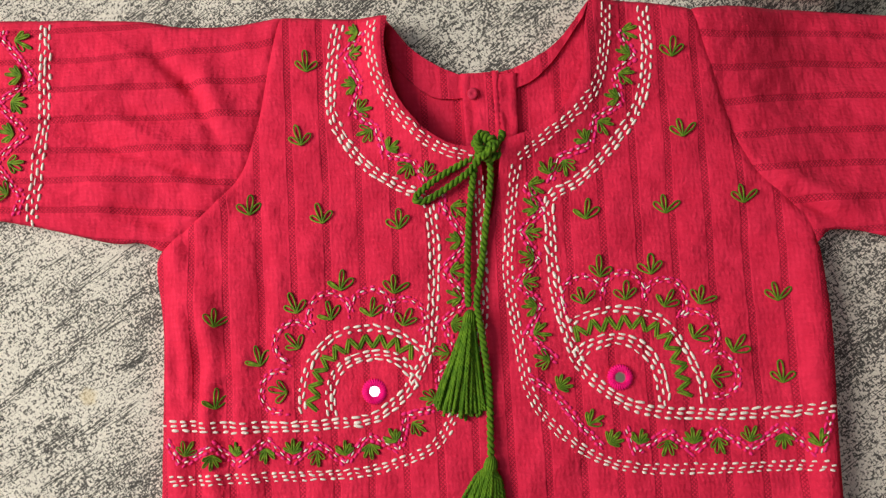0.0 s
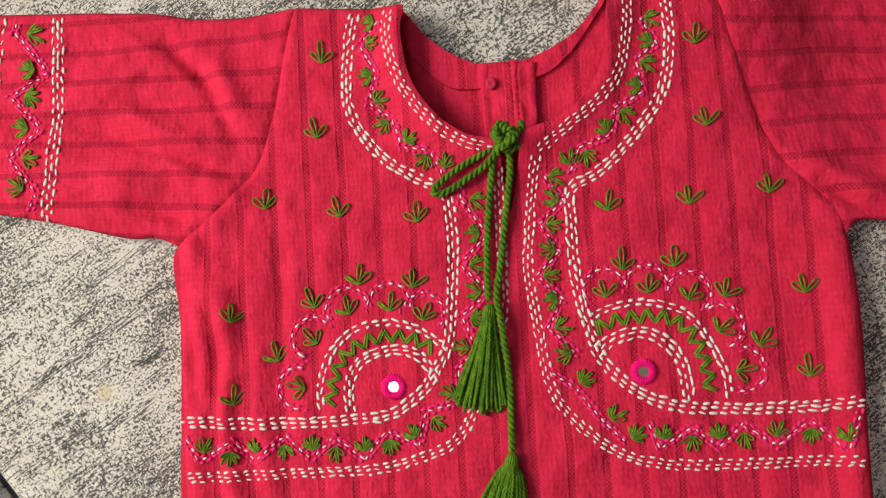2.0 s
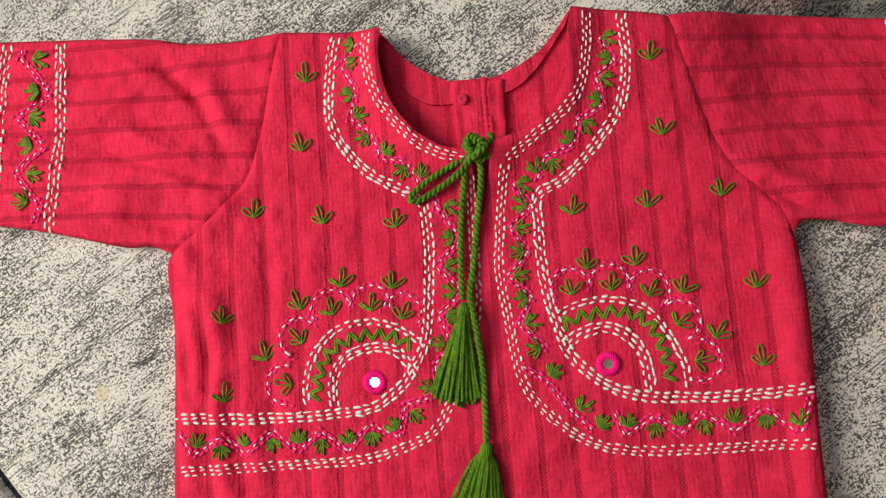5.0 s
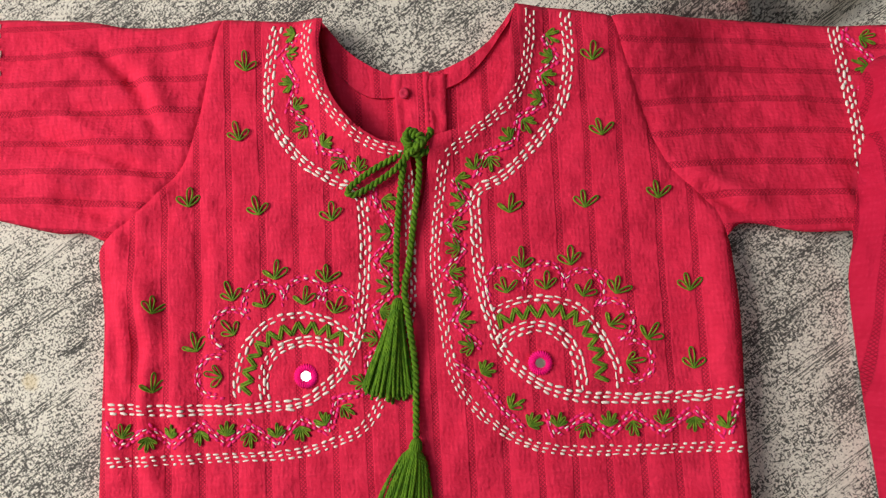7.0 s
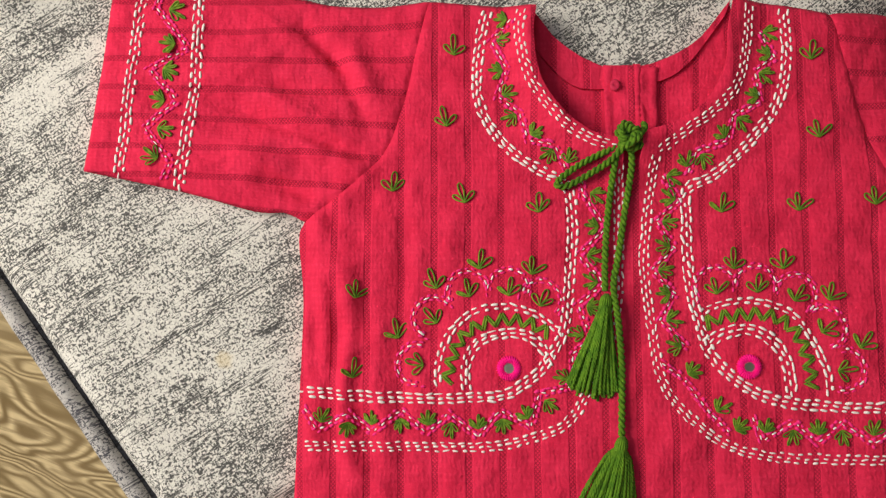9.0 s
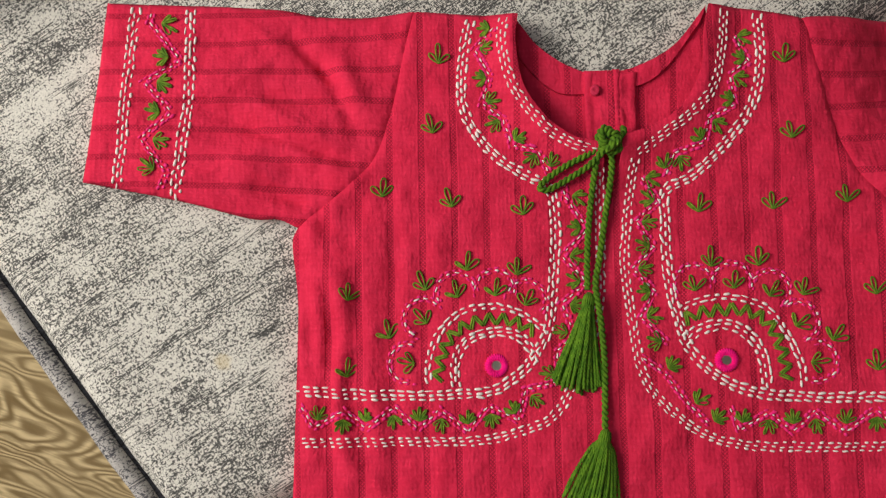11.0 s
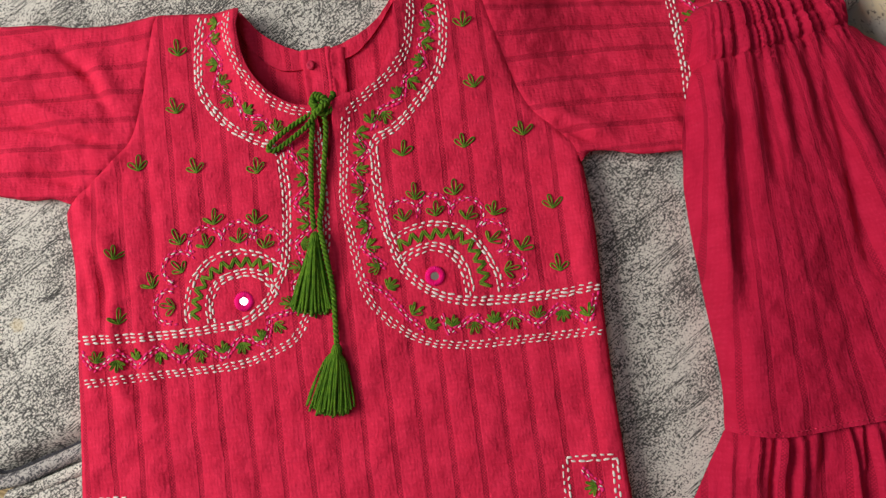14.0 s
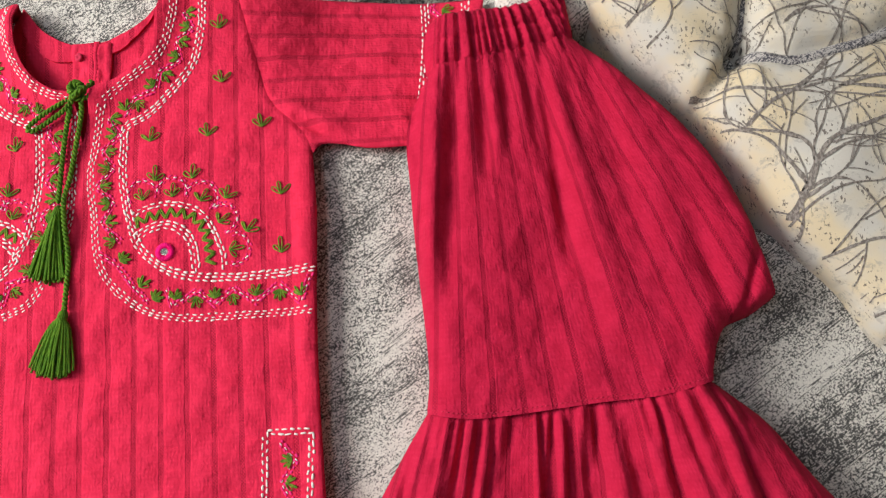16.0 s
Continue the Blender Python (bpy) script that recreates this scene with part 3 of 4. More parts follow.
def kurta_z(P):
    d = distance(P, OPEN_EDGES)
    z = 0.0085 + 0.0065 / (1 + np.exp((0.158 - P[:, 0]) / 0.006)) / (1 + np.exp((P[:, 1] - 0.07) / 0.008)) + 0.0030 * (1 - np.exp(-d / 0.0040))
    soft = np.clip(d / 0.012, 0.25, 1)
    z += soft * (0.0009 * waves(P, 0.055, 11) + 0.00035 * waves(P, 0.02, 12))
    for a, b, w, h in FOLDS:
        z += soft * ridge(P, a, b, w, 2.8 * h)
    wild = 0.4 + 1.3 / (1 + np.exp((0.13 - np.abs(P[:, 0])) / 0.015))
    z += soft * 0.0011 * wild * (0.5 - np.sqrt(np.abs(waves(P * (1.0, 1.4), 0.085, 14)))) + soft * 0.0006 * wild * (0.5 - np.sqrt(np.abs(waves(P, 0.04, 15))))
    body = 1 / (1 + np.exp((np.abs(P[:, 0]) - 0.15) / 0.006))
    low = 1 / (1 + np.exp((P[:, 1] + 0.02) / 0.03))
    z += soft * 0.00016 * np.cos(math.tau * (P[:, 0] + 0.1503) / 0.01835) * body * (0.7 + 0.8 * low)
    left = np.exp(-((P[:, 0] + 0.145) / 0.03) ** 2) * np.exp(-((P[:, 1] - 0.02) / 0.075) ** 2)
    z += 0.0026 * left * np.cos(math.tau * (P[:, 0] + 0.1503 + 0.0025 * waves(P, 0.07, 61)) / 0.01835) * (0.75 + 0.5 * waves(P, 0.06, 62))
    sl = distance(P, [C["seml"][::2], C["semr"][::2]])
    z -= 0.0010 * np.exp(-(sl / 0.0009) ** 2)
    z += 0.00015 * np.exp(-((sl - 0.004) / 0.0025) ** 2)
    nk = distance(P, [C["ncl"][::2], C["ncr"][::2]])
    z += (0.0066 + 0.0030 / (1 + np.exp(P[:, 0] / 0.01))) * np.exp(-(nk / 0.013) ** 2) - 0.0012 * np.exp(-(nk / 0.002) ** 2)
    return np.maximum(z, 0.0012) - sag(P)


def kurta_rim(p, z):
    return 0.001 - sag(p)[0] if distance(p, OPEN_EDGES)[0] < 0.0012 else z - 0.0015


def body_uv(P):
    return np.c_[(P[:, 0] + 0.1595 - 0.012 * np.clip(-P[:, 1], 0, 1)) / 0.01835, P[:, 1] / 0.01835]


def left_sleeve_uv(P):
    return np.c_[(P[:, 1] - 0.1545 + 0.03 * (P[:, 0] + 0.194)) / (0.0166 * (1 + 9 * (P[:, 0] + 0.256) ** 2)), P[:, 0] / 0.0171]


def right_sleeve_uv(P):
    return np.c_[(P[:, 1] - 0.5 * sag(P) - 0.1388 + 0.07 * (P[:, 0] - 0.198)) / (0.0163 * (1 + 9 * (P[:, 0] - 0.256) ** 2)), P[:, 0] / 0.0169]


def chain(*keys):
    out = [C[k.strip("-")][::-1] if k.startswith("-") else C[k] for k in keys]
    return np.concatenate([c[:-1] for c in out])


front = sheet("front_panel", chain("shl", "seml", "sidl", "hem", "sidr", "semr", "shr", "ncr", "slit", "ncl"), kurta_z, body_uv, COTTON, kurta, 0.0022, kurta_rim)
sleeve_l = sheet("sleeve", chain("topl", "cufl", "undl", "-seml"), kurta_z, left_sleeve_uv, COTTON, kurta, 0.0022, kurta_rim)
sleeve_r = sheet("sleeve", chain("undr", "cufr", "topr", "-semr"), kurta_z, right_sleeve_uv, COTTON, kurta, 0.0022, kurta_rim)

BACK_NECK = mm([(-50, 202), (-33, 181), (-10, 168), (10, 168), (29, 174), (45, 185), (62, 206)])


def back_z(P):
    nk = distance(P, [C["ncl"][::2], C["ncr"][::2]])
    return 0.0042 + 0.0006 * waves(P, 0.03, 21) + 0.0015 * np.exp(-((P[:, 1] - 0.18) / 0.02) ** 2)


back_curve = spline(BACK_NECK)
back_low = spline(mm([(62, 206), (66, 170), (56, 140), (34, 118), (8, 78), (-4, 78), (-36, 122), (-56, 150), (-58, 185), (-50, 202)]))
sheet("back_panel", np.r_[back_curve[:-1], back_low[:-1]], back_z, body_uv, COTTON, kurta, 0.0025)
facing_low = spline(mm([(58, 196), (38, 170), (20, 159), (-12, 155), (-28, 158), (-46, 176), (-53, 196)]))
sheet("neck_facing", np.r_[back_curve, facing_low[:-1]], lambda P: back_z(P) + 0.0024 + 0.0004 * waves(P, 0.015, 4), lambda P: body_uv(P) + np.array([0.35, 0]), COTTON, kurta, 0.0025, 0.0022)


def strip(name, x0, x1, y0, y1, lift, tilt, label=""):
    pts = mm([(x0, y1), (x0 + tilt, y0), (x1 + tilt, y0), (x1, y1)])
    out = np.concatenate([spline([a, b])[:-1] for a, b in zip(pts, pts[1:] + pts[:1])])
    return sheet(name, out, lambda P: back_z(P) + lift + 0.0007 * waves(P, 0.012, int(x0 * 7) % 50) + 0.0011 * np.exp(-((distance(P, [out]) - 0.002) / 0.0012) ** 2) - 0.0008 * np.exp(-(distance(P, [out]) / 0.0008) ** 2), body_uv, COTTON, kurta, 0.002, 0.0018, label=label)


strip("placket", -10, 8, 122, 168.5, 0.0032, 1, "back placket with a small button")
strip("placket", 9, 20, 122, 167, 0.0038, -1, "back placket edge")
strip("placket_fold", 6.5, 10.5, 122, 169, 0.0044, 0.5)

bm = bmesh.new()
bmesh.ops.create_uvsphere(bm, u_segments=20, v_segments=10, radius=1.0, matrix=Matrix.Translation((-0.004, 0.1565, 0.0095)) @ Matrix.Diagonal((0.0030, 0.0034, 0.0016, 1)))
for vert in bm.verts:
    r = math.hypot(vert.co.x + 0.004, vert.co.y - 0.1565)
    if vert.co.z > 0.0098:
        vert.co.z -= 0.0012 * math.exp(-(r / 0.0013) ** 2)
button = part("button", bm, RED, kurta, "small crimson covered button")


# ---- embroidery ----
def stitches(name, items, mat, parent, lift=0.0001, rise=0.40, label=""):
    """items: x, y, angle, length, width of padded straight stitches laid on the cloth."""
    items = np.array(items)
    z = kurta_z(items[:, :2])
    prof = [(-0.5, 0.0), (-0.40, 0.72), (-0.12, 1.0), (0.16, 1.0), (0.40, 0.72), (0.5, 0.0)]
    verts, faces = [], []
    for (x, y, a, ln, w), zz in zip(items, z):
        ca, sa = math.cos(a), math.sin(a)
        b0 = len(verts)
        for i, (s, r) in enumerate(prof):
            ks = (0,) if r == 0 else range(6)
            for k in ks:
                q = math.tau * k / 6
                lx, ly, lz = s * ln, r * w / 2 * math.cos(q), r * w * rise * math.sin(q) - (0.25 * w if r == 0 else 0)
                verts.append((x + lx * ca - ly * sa, y + lx * sa + ly * ca, zz + lift + lz))
        for k in range(6):
            faces.append((b0, b0 + 1 + (k + 1) % 6, b0 + 1 + k))
            for i in range(3):
                p, q = b0 + 1 + 6 * i + k, b0 + 1 + 6 * i + (k + 1) % 6
                faces.append((p, q, q + 6, p + 6))
            faces.append((b0 + 19 + k, b0 + 19 + (k + 1) % 6, b0 + 25))
    return tagged(link_mesh(name, verts, faces, mat, parent, label), kind="stuff")


rng = np.random.RandomState(7)


def running(path, offsets, step=5.4, length=3.7, width=1.45, raw=None):
    """Rows of running stitch at side offsets (mm) along a plan path."""
    out = []
    curve = spline(mm(path), 0.002) if raw is None else raw
    for i, off in enumerate(offsets):
        pos, t = even(shifted(curve, off / 1000), step / 1000)
        pos = pos + t * (0.5 * step / 1000) * (i % 2)
        for p, d in zip(pos, t):
            j = rng.normal(0, 1, 4)
            out.append((p[0] + j[0] * 0.0002, p[1] + j[1] * 0.0002, math.atan2(d[1], d[0]) + j[2] * 0.13, length / 1000 * max(0.55, 1 + 0.20 * j[3]), 0.88 * width / 1000 * max(0.6, 1 + 0.17 * j[0])))
    return out


L1 = [(-75, 200), (-79, 182), (-81, 153), (-73, 132), (-57, 115), (-34, 101), (-30, 92), (-29, 72), (-31, 45), (-34, 22), (-41, 8), (-49, -3), (-64, -13), (-81, -15.5), (-121, -16), (-175, -13)]
R1 = [(90, 200), (90, 172), (84, 145), (67, 122), (50, 106), (34, 97), (33, 83), (33, 60), (35, 40), (39, 23), (45, 7), (60, -8), (79, -16.5), (108, -19.5), (140, -20), (169, -18)]
L2 = [(-56, 199), (-58, 185), (-54, 164), (-45, 147), (-32, 132), (-19, 124), (-8, 121)]
L2V = [(-3, 112), (-4, 64), (-5, 37), (-10, 13), (-24, -16), (-33, -29), (-48, -36), (-72, -41.5), (-108, -42), (-174, -42)]
R2 = [(70, 201), (68, 180), (62, 156), (48, 140), (34, 130), (20, 119)]
R2V = [(17, 117), (15, 105), (11, 77), (9.5, 54), (13, 24), (15.5, 4), (21, -12), (36, -29), (55, -41), (80, -46), (120, -47), (168, -47)]
EYE_L_OUT = [(-102, -11), (-102, 2), (-96, 18), (-83, 30), (-66, 33), (-50, 29), (-37, 20)]
EYE_L_IN = [(-87, -13), (-87, 1), (-82, 12), (-71, 18), (-55, 18), (-46, 11), (-41, 2)]
EYE_R_OUT = [(38, 29), (52, 35), (69, 36), (87, 30), (98, 15), (105, -2), (106, -14)]
EYE_R_IN = [(41, 12), (52, 19), (66, 21), (77, 15), (84, 4), (86.5, -15)]
for path, rows, lab in ((L1, (-2.4, 0, 2.4), "three rows of white running stitch"), (R1, (-2.4, 0, 2.4), "three rows of white running stitch"), (L2, (-2.1, 0.1, 2.3), "three rows of white running stitch"),
                        (L2V, (-2.0, 0.2, 2.3), "rows of white running stitch"), (R2, (-2.1, 0.1, 2.3), "three rows of white running stitch"), (R2V, (-2.0, 0.2, 2.3), "rows of white running stitch"),
                        (EYE_L_OUT, (-1.6, 1.0), "white stitched arch"), (EYE_L_IN, (-2.2, 0, 2.2), "white stitched arch"), (EYE_R_OUT, (-1.6, 1.0), "white stitched arch"),
                        (EYE_R_IN, (-2.6, 0, 2.6), "white stitched arch")):
    fine = path in (L2, R2, L2V, R2V)
    stitches("running_stitch", running(path, rows, 4.9 if fine else 5.4, 3.1 if fine else 4.1, 1.3 if fine else 1.62), WHITE, front, label=lab)

CUFF_ROWS_L = [[(-272, 213), (-278, 149), (-282, 107)], [(-239, 211), (-240, 161), (-244, 131), (-248, 98)]]
CUFF_ROWS_R = [[(257, 195), (257, 168), (255, 135), (251, 98), (248, 66)], [(289, 190), (285, 125), (280, 66)]]
for path in CUFF_ROWS_L:
    stitches("running_stitch", running(path, (-2.6, 0, 2.6), 5.6, 4.3, 1.75), WHITE, sleeve_l, label="three rows of white running stitch")
for path in CUFF_ROWS_R:
    stitches("running_stitch", running(path, (-2.6, 0, 2.6), 5.6, 4.3, 1.75), WHITE, sleeve_r, label="three rows of white running stitch")
for path in ([(130, -258), (131, -192), (133.5, -128)], [(133.5, -127), (164, -128)], [(164.5, -128), (161, -192), (158, -258)],
             [(-184, -258), (-180, -180), (-177, -119)], [(-177, -118), (-151, -119)], [(-151, -120), (-154, -180), (-157, -258)]):
    stitches("running_stitch", running(path, (-1.8, 1.2), 5.2, 3.9, 1.8), WHITE, front, label="white running stitch round a side slit")


def zigzag(path, step, high, width):
    pos, t = even(spline(mm(path), 0.002), step / 1000)
    side = np.where(np.arange(len(pos)) % 2 == 0, 1, -1)[:, None]
    pts = pos + side * high / 1000 * np.stack([t[:, 1], -t[:, 0]], 1)
    out = []
    for a, b in zip(pts[:-1], pts[1:]):
        c, d = (a + b) / 2, b - a
        ln = np.linalg.norm(d)
        n2 = np.array([d[1], -d[0]]) / ln * 0.0006
        for s in (-1, 1):
            out.append((*(c + s * n2), math.atan2(d[1], d[0]) + rng.normal(0, 0.03), ln * 1.12, width / 1000))
    return out


stitches("zigzag_stitch", zigzag([(-98, -10), (-94, 8), (-86, 20), (-70, 26), (-53, 24.5), (-42, 18)], 3.9, 3.3, 1.35), GREEN, front, 0.0004, label="green zigzag stitch")
stitches("zigzag_stitch", zigzag([(40, 22), (47, 27), (60, 29), (75, 29), (88, 22), (95, 6), (97, -13)], 4.0, 3.5, 1.35), GREEN, front, 0.0004, label="green zigzag stitch")


def leaf_mesh(petals, seed):
    """A lazy-daisy leaf: thread loops fanning from one point, pointing to +y."""
    r = np.random.RandomState(seed)
    verts, faces = [], []
    for ang, ln, wd in petals:
        a = radians(ang + r.normal(0, 4))
        ln, wd = ln * (1 + r.normal(0, 0.07)), wd * (1 + r.normal(0, 0.15))
        loop = []
        for q in np.linspace(0, math.tau, 15):
            along = ln * (0.5 - 0.5 * math.cos(q)) ** 0.85
            side = wd * math.sin(q) * (0.35 + 0.65 * along / ln)
            loop.append((along * math.sin(a) + side * math.cos(a), along * math.cos(a) - side * math.sin(a) - 4.2, 0.40 + 0.35 * math.sin(q / 2) + 0.15 * r.rand()))
        tube_data(np.array(loop) / 1000, 0.00040, 6, verts, faces)
        for off in (-0.35, 0.35):
            if wd > 1.1:
                continue
            tube_data(np.array([(0, -4.2, 0.4), (0.45 * ln * math.sin(a) + off * wd * math.cos(a), 0.45 * ln * math.cos(a) - off * wd * math.sin(a) - 4.2, 0.45), (0.88 * ln * math.sin(a), 0.88 * ln * math.cos(a) - 4.2, 0.3)]) / 1000, 0.00040, 6, verts, faces)
    me = bpy.data.meshes.new("leaf_motif")
    me.from_pydata([tuple(map(float, v)) for v in verts], [], faces)
    me.materials.append(GREEN)
    me.polygons.foreach_set("use_smooth", [True] * len(me.polygons))
    return me


OPEN_LEAVES = [leaf_mesh([(-52, 6.6, 1.45), (2, 9.0, 1.4), (50, 7.0, 1.5)], s) for s in range(4)]
FULL_LEAVES = [leaf_mesh([(-62, 5.8, 0.9), (-30, 7.4, 0.9), (2, 8.4, 0.9), (34, 7.2, 0.9), (62, 5.6, 0.9)], 10 + s) for s in range(2)] + [
    leaf_mesh([(-50, 6.4, 1.0), (-14, 8.0, 1.0), (18, 8.0, 1.0), (54, 6.6, 1.0)], 20 + s) for s in range(3)]


def motif(x, y, turn, parent, full=True, size=1.0):
    """turn: degrees clockwise from up, in plan."""
    me = (FULL_LEAVES if full else OPEN_LEAVES)[rng.randint(5 if full else 4)]
    ob = new("leaf_motif", me)
    e = 0.003
    z0, zx, zy = kurta_z(np.array([(x, y), (x + e, y), (x, y + e)]))
    nrm = Vector((-(zx - z0) / e, -(zy - z0) / e, 1)).normalized()
    tilt = Vector((0, 0, 1)).rotation_difference(nrm).to_matrix().to_4x4()
    ob.parent = parent
    ob.matrix_basis = Matrix.Translation((x, y, z0 + 0.0002)) @ tilt @ Matrix.Rotation(radians(-turn + rng.normal(0, 5)), 4, "Z") @ Matrix.Diagonal((1.10 * size, 1.12 * size, 1, 1))
    return ob


SCATTER = [(-94, 179), (-99, 138), (-128, 102), (-89, 95), (-48, 90), (-147, 43), (-149, 0), (-80, 59), (-51, 56), (103, 175), (105, 131), (94, 91), (134, 94), (52, 90), (147, 42), (146.5, 0), (57, 59), (83, 59)]
for x, y in SCATTER:
    motif(x / 1000, y / 1000, rng.normal(0, 5), front, False, 1.08)
for x, y, a in ((-105, 48, -15), (-126, 21, -25), (109, 42, 20), (125, 16, 30)):
    motif(x / 1000, y / 1000, a, front, False, 1.08)
ARCH_L = [(-46, 38), (-64, 44), (-87, 43), (-106, 28), (-115, 2)]
ARCH_R = [(47, 45), (69, 46), (91, 41), (106, 23), (115, 0)]
scallops = []
for centre, arch in (((-64, 0), ARCH_L), ((64, 1), ARCH_R)):
    for x, y in arch:
        a = math.atan2(y - centre[1], x - centre[0])
        motif(x / 1000, y / 1000, 90 - math.degrees(a) if abs(math.cos(a)) > 0.9 else (90 - math.degrees(a)) * 0.7, front, False, 1.0)
        for rad in (9.9, 12.3):
            arc = [(x + rad * math.cos(a + q) - 1.5 * math.cos(a), y + rad * math.sin(a + q) - 1.5 * math.sin(a)) for q in np.linspace(-1.9, 1.9, 9)]
            scallops.append(arc)
stitches("scallop_stitch", sum([running(p, (0,), 4.0, 2.9, 1.5) for p in scallops], []), PINK, front, label="pink scalloped running stitch")
stitches("scallop_stitch", sum([running(p, (1.1,), 5.6, 2.8, 1.15) for p in scallops[::2]], []), WHITE, front, 0.0005, label="white stitches on the pink scallops")


def band(points, parent, first, reach=8.0, size=0.95, start=None, end=None, turn=-1):
    """Leaf motifs that alternate across a band, with a pink zigzag behind them."""
    p = np.array(points, float)
    k = np.pad(p, ((1, 1), (0, 0)), mode="edge")
    t = k[2:] - k[:-2]
    t = np.pad(t, ((1, 1), (0, 0)), mode="edge")
    t = t[:-2] + t[1:-1] + t[2:]
    t /= np.linalg.norm(t, axis=1, keepdims=True)
    nrm = np.stack([t[:, 1], -t[:, 0]], 1)
    s = first
    tips = [] if start is None else [start]
    for q, m in zip(p, nrm):
        d = m * s
        motif(q[0] / 1000, q[1] / 1000, math.degrees(math.atan2(d[0], d[1])), parent, True, size)
        tips.append(tuple(q - d * reach))
        s = s * turn
    if end is not None:
        tips.append(end)
    pink, white = [], []
    for a, b in zip(tips[:-1], tips[1:]):
        a, b = np.array(a), np.array(b)
        pink += running(None, (-1.5, 1.4), 3.4, 3.1, 1.95, raw=np.linspace(a, b, 9) / 1000)
        white += running(None, (0.25,), 4.8, 2.4, 1.0, raw=np.linspace(a, b, 9) / 1000)
    stitches("zigzag_stitch", pink, PINK, parent, label="pink zigzag stitch")
    stitches("zigzag_stitch", white, WHITE, parent, 0.0005, label="white stitches on the pink zigzag")


band([(-68, 193), (-66, 182), (-71, 164), (-63, 152), (-63, 137), (-48, 130), (-42, 116), (-30, 116)], front, 1, 6.8, 0.88)
band([(-15, 94), (-19, 77), (-17, 61), (-20, 47), (-18, 33), (-28, 19), (-22, 4), (-36, -4), (-42, -20), (-56, -23), (-67, -31), (-81, -28), (-96, -33), (-108, -26), (-122, -31), (-138, -26), (-151, -33), (-165, -25)], front, -1, 8.6, 0.87, (-23, 104), (-175, -22))
band([(82, 185), (77, 173), (78, 160), (69, 149), (65, 134), (52, 129), (44, 113), (33, 114)], front, -1, 6.8, 0.88)
band([(27, 104), (23, 93), (24, 79), (19, 66), (21, 53), (19, 40), (25, 27), (24, 12)], front, -1, 7.4, 0.9)
band([(35, 0), (49, -19), (59, -29)], front, -1, 7.4, 0.9, (17, 4), None, 1)
band([(72, -29), (86, -36), (99, -30), (112, -36), (128, -30), (145, -35), (160, -33)], front, -1, 8.6, 0.87, (65, -24), (167, -24))
band([(-251, 201), (-256, 181), (-254, 166), (-262, 150), (-256, 132), (-264, 117)], sleeve_l, -1, 12.5, 1.0, (-262, 209), (-257, 103))
band([(275, 184), (267, 166), (273, 148), (264, 128), (270, 106), (262, 86)], sleeve_r, -1, 12.5, 1.0, (263, 193))
band([(147, -146), (150, -160), (146, -175), (150, -190), (145, -206), (149, -222), (143, -238)], front, 1, 7, 0.85, (142, -133))
band([(-166, -138), (-163, -152), (-168, -167), (-164, -182), (-169, -198), (-165, -214)], front, 1, 7, 0.85, (-158, -124))


def mirror_work(x, y):
    z = float(kurta_z(np.array([(x, y)]))[0])
    bm = bmesh.new()
    bmesh.ops.create_circle(bm, cap_ends=True, radius=0.0029, segments=32, matrix=Matrix.Translation((x, y, z + 0.0011)))
    ring_v, ring_f = [], []
    n, m = 132, 10
    for i in range(n):
        a = math.tau * i / n
        bump = 1 + 0.20 * math.sin(28 * a)
        for k in range(m):
            q = math.tau * k / m
            rr = 0.0045 + 0.0021 * bump * math.cos(q)
            ring_v.append((x + rr * math.cos(a + 0.12 * math.cos(q)), y + rr * math.sin(a + 0.12 * math.cos(q)), z + 0.0006 + 0.0013 * bump * math.sin(q)))
    for i in range(n):
        for k in range(m):
            ring_f.append((i * m + k, ((i + 1) % n) * m + k, ((i + 1) % n) * m + (k + 1) % m, i * m + (k + 1) % m))
    ring = link_mesh("mirror_ring", ring_v, ring_f, NEON, front, "neon pink thread ring round a mirror")
    part("mirror", bm, MIRROR, ring, "small round mirror")


mirror_work(-0.064, 0.0)
mirror_work(0.064, 0.0013)


# ---- the tie cord with its tassels ----
tie = thing("tie_cord", "green twisted wool cord tied in a bow with two tassels", "tie cord")


def cord(name, pts, label="", radius=0.00132, turn=0.0066):
    """A two-ply twisted cord through 3D points in mm."""
    c = spline(np.array(pts) / 1000, 0.0009)
    t = np.gradient(c, axis=0)
    t /= np.linalg.norm(t, axis=1, keepdims=True) + 1e-12
    s = np.cross(t, (0.1, 0.05, 1.0))
    s /= np.linalg.norm(s, axis=1, keepdims=True)
    w = np.cross(s, t)
    run = np.r_[0, np.cumsum(np.linalg.norm(np.diff(c, axis=0), axis=1))]
    v, f = [], []
    for ph in (0, math.pi):
        a = run / turn * math.tau + ph
        tube_data(c + radius * 0.78 * (np.cos(a)[:, None] * s + np.sin(a)[:, None] * w), radius * 0.80, 6, v, f)
    return link_mesh(name, v, f, WOOL, tie, label)


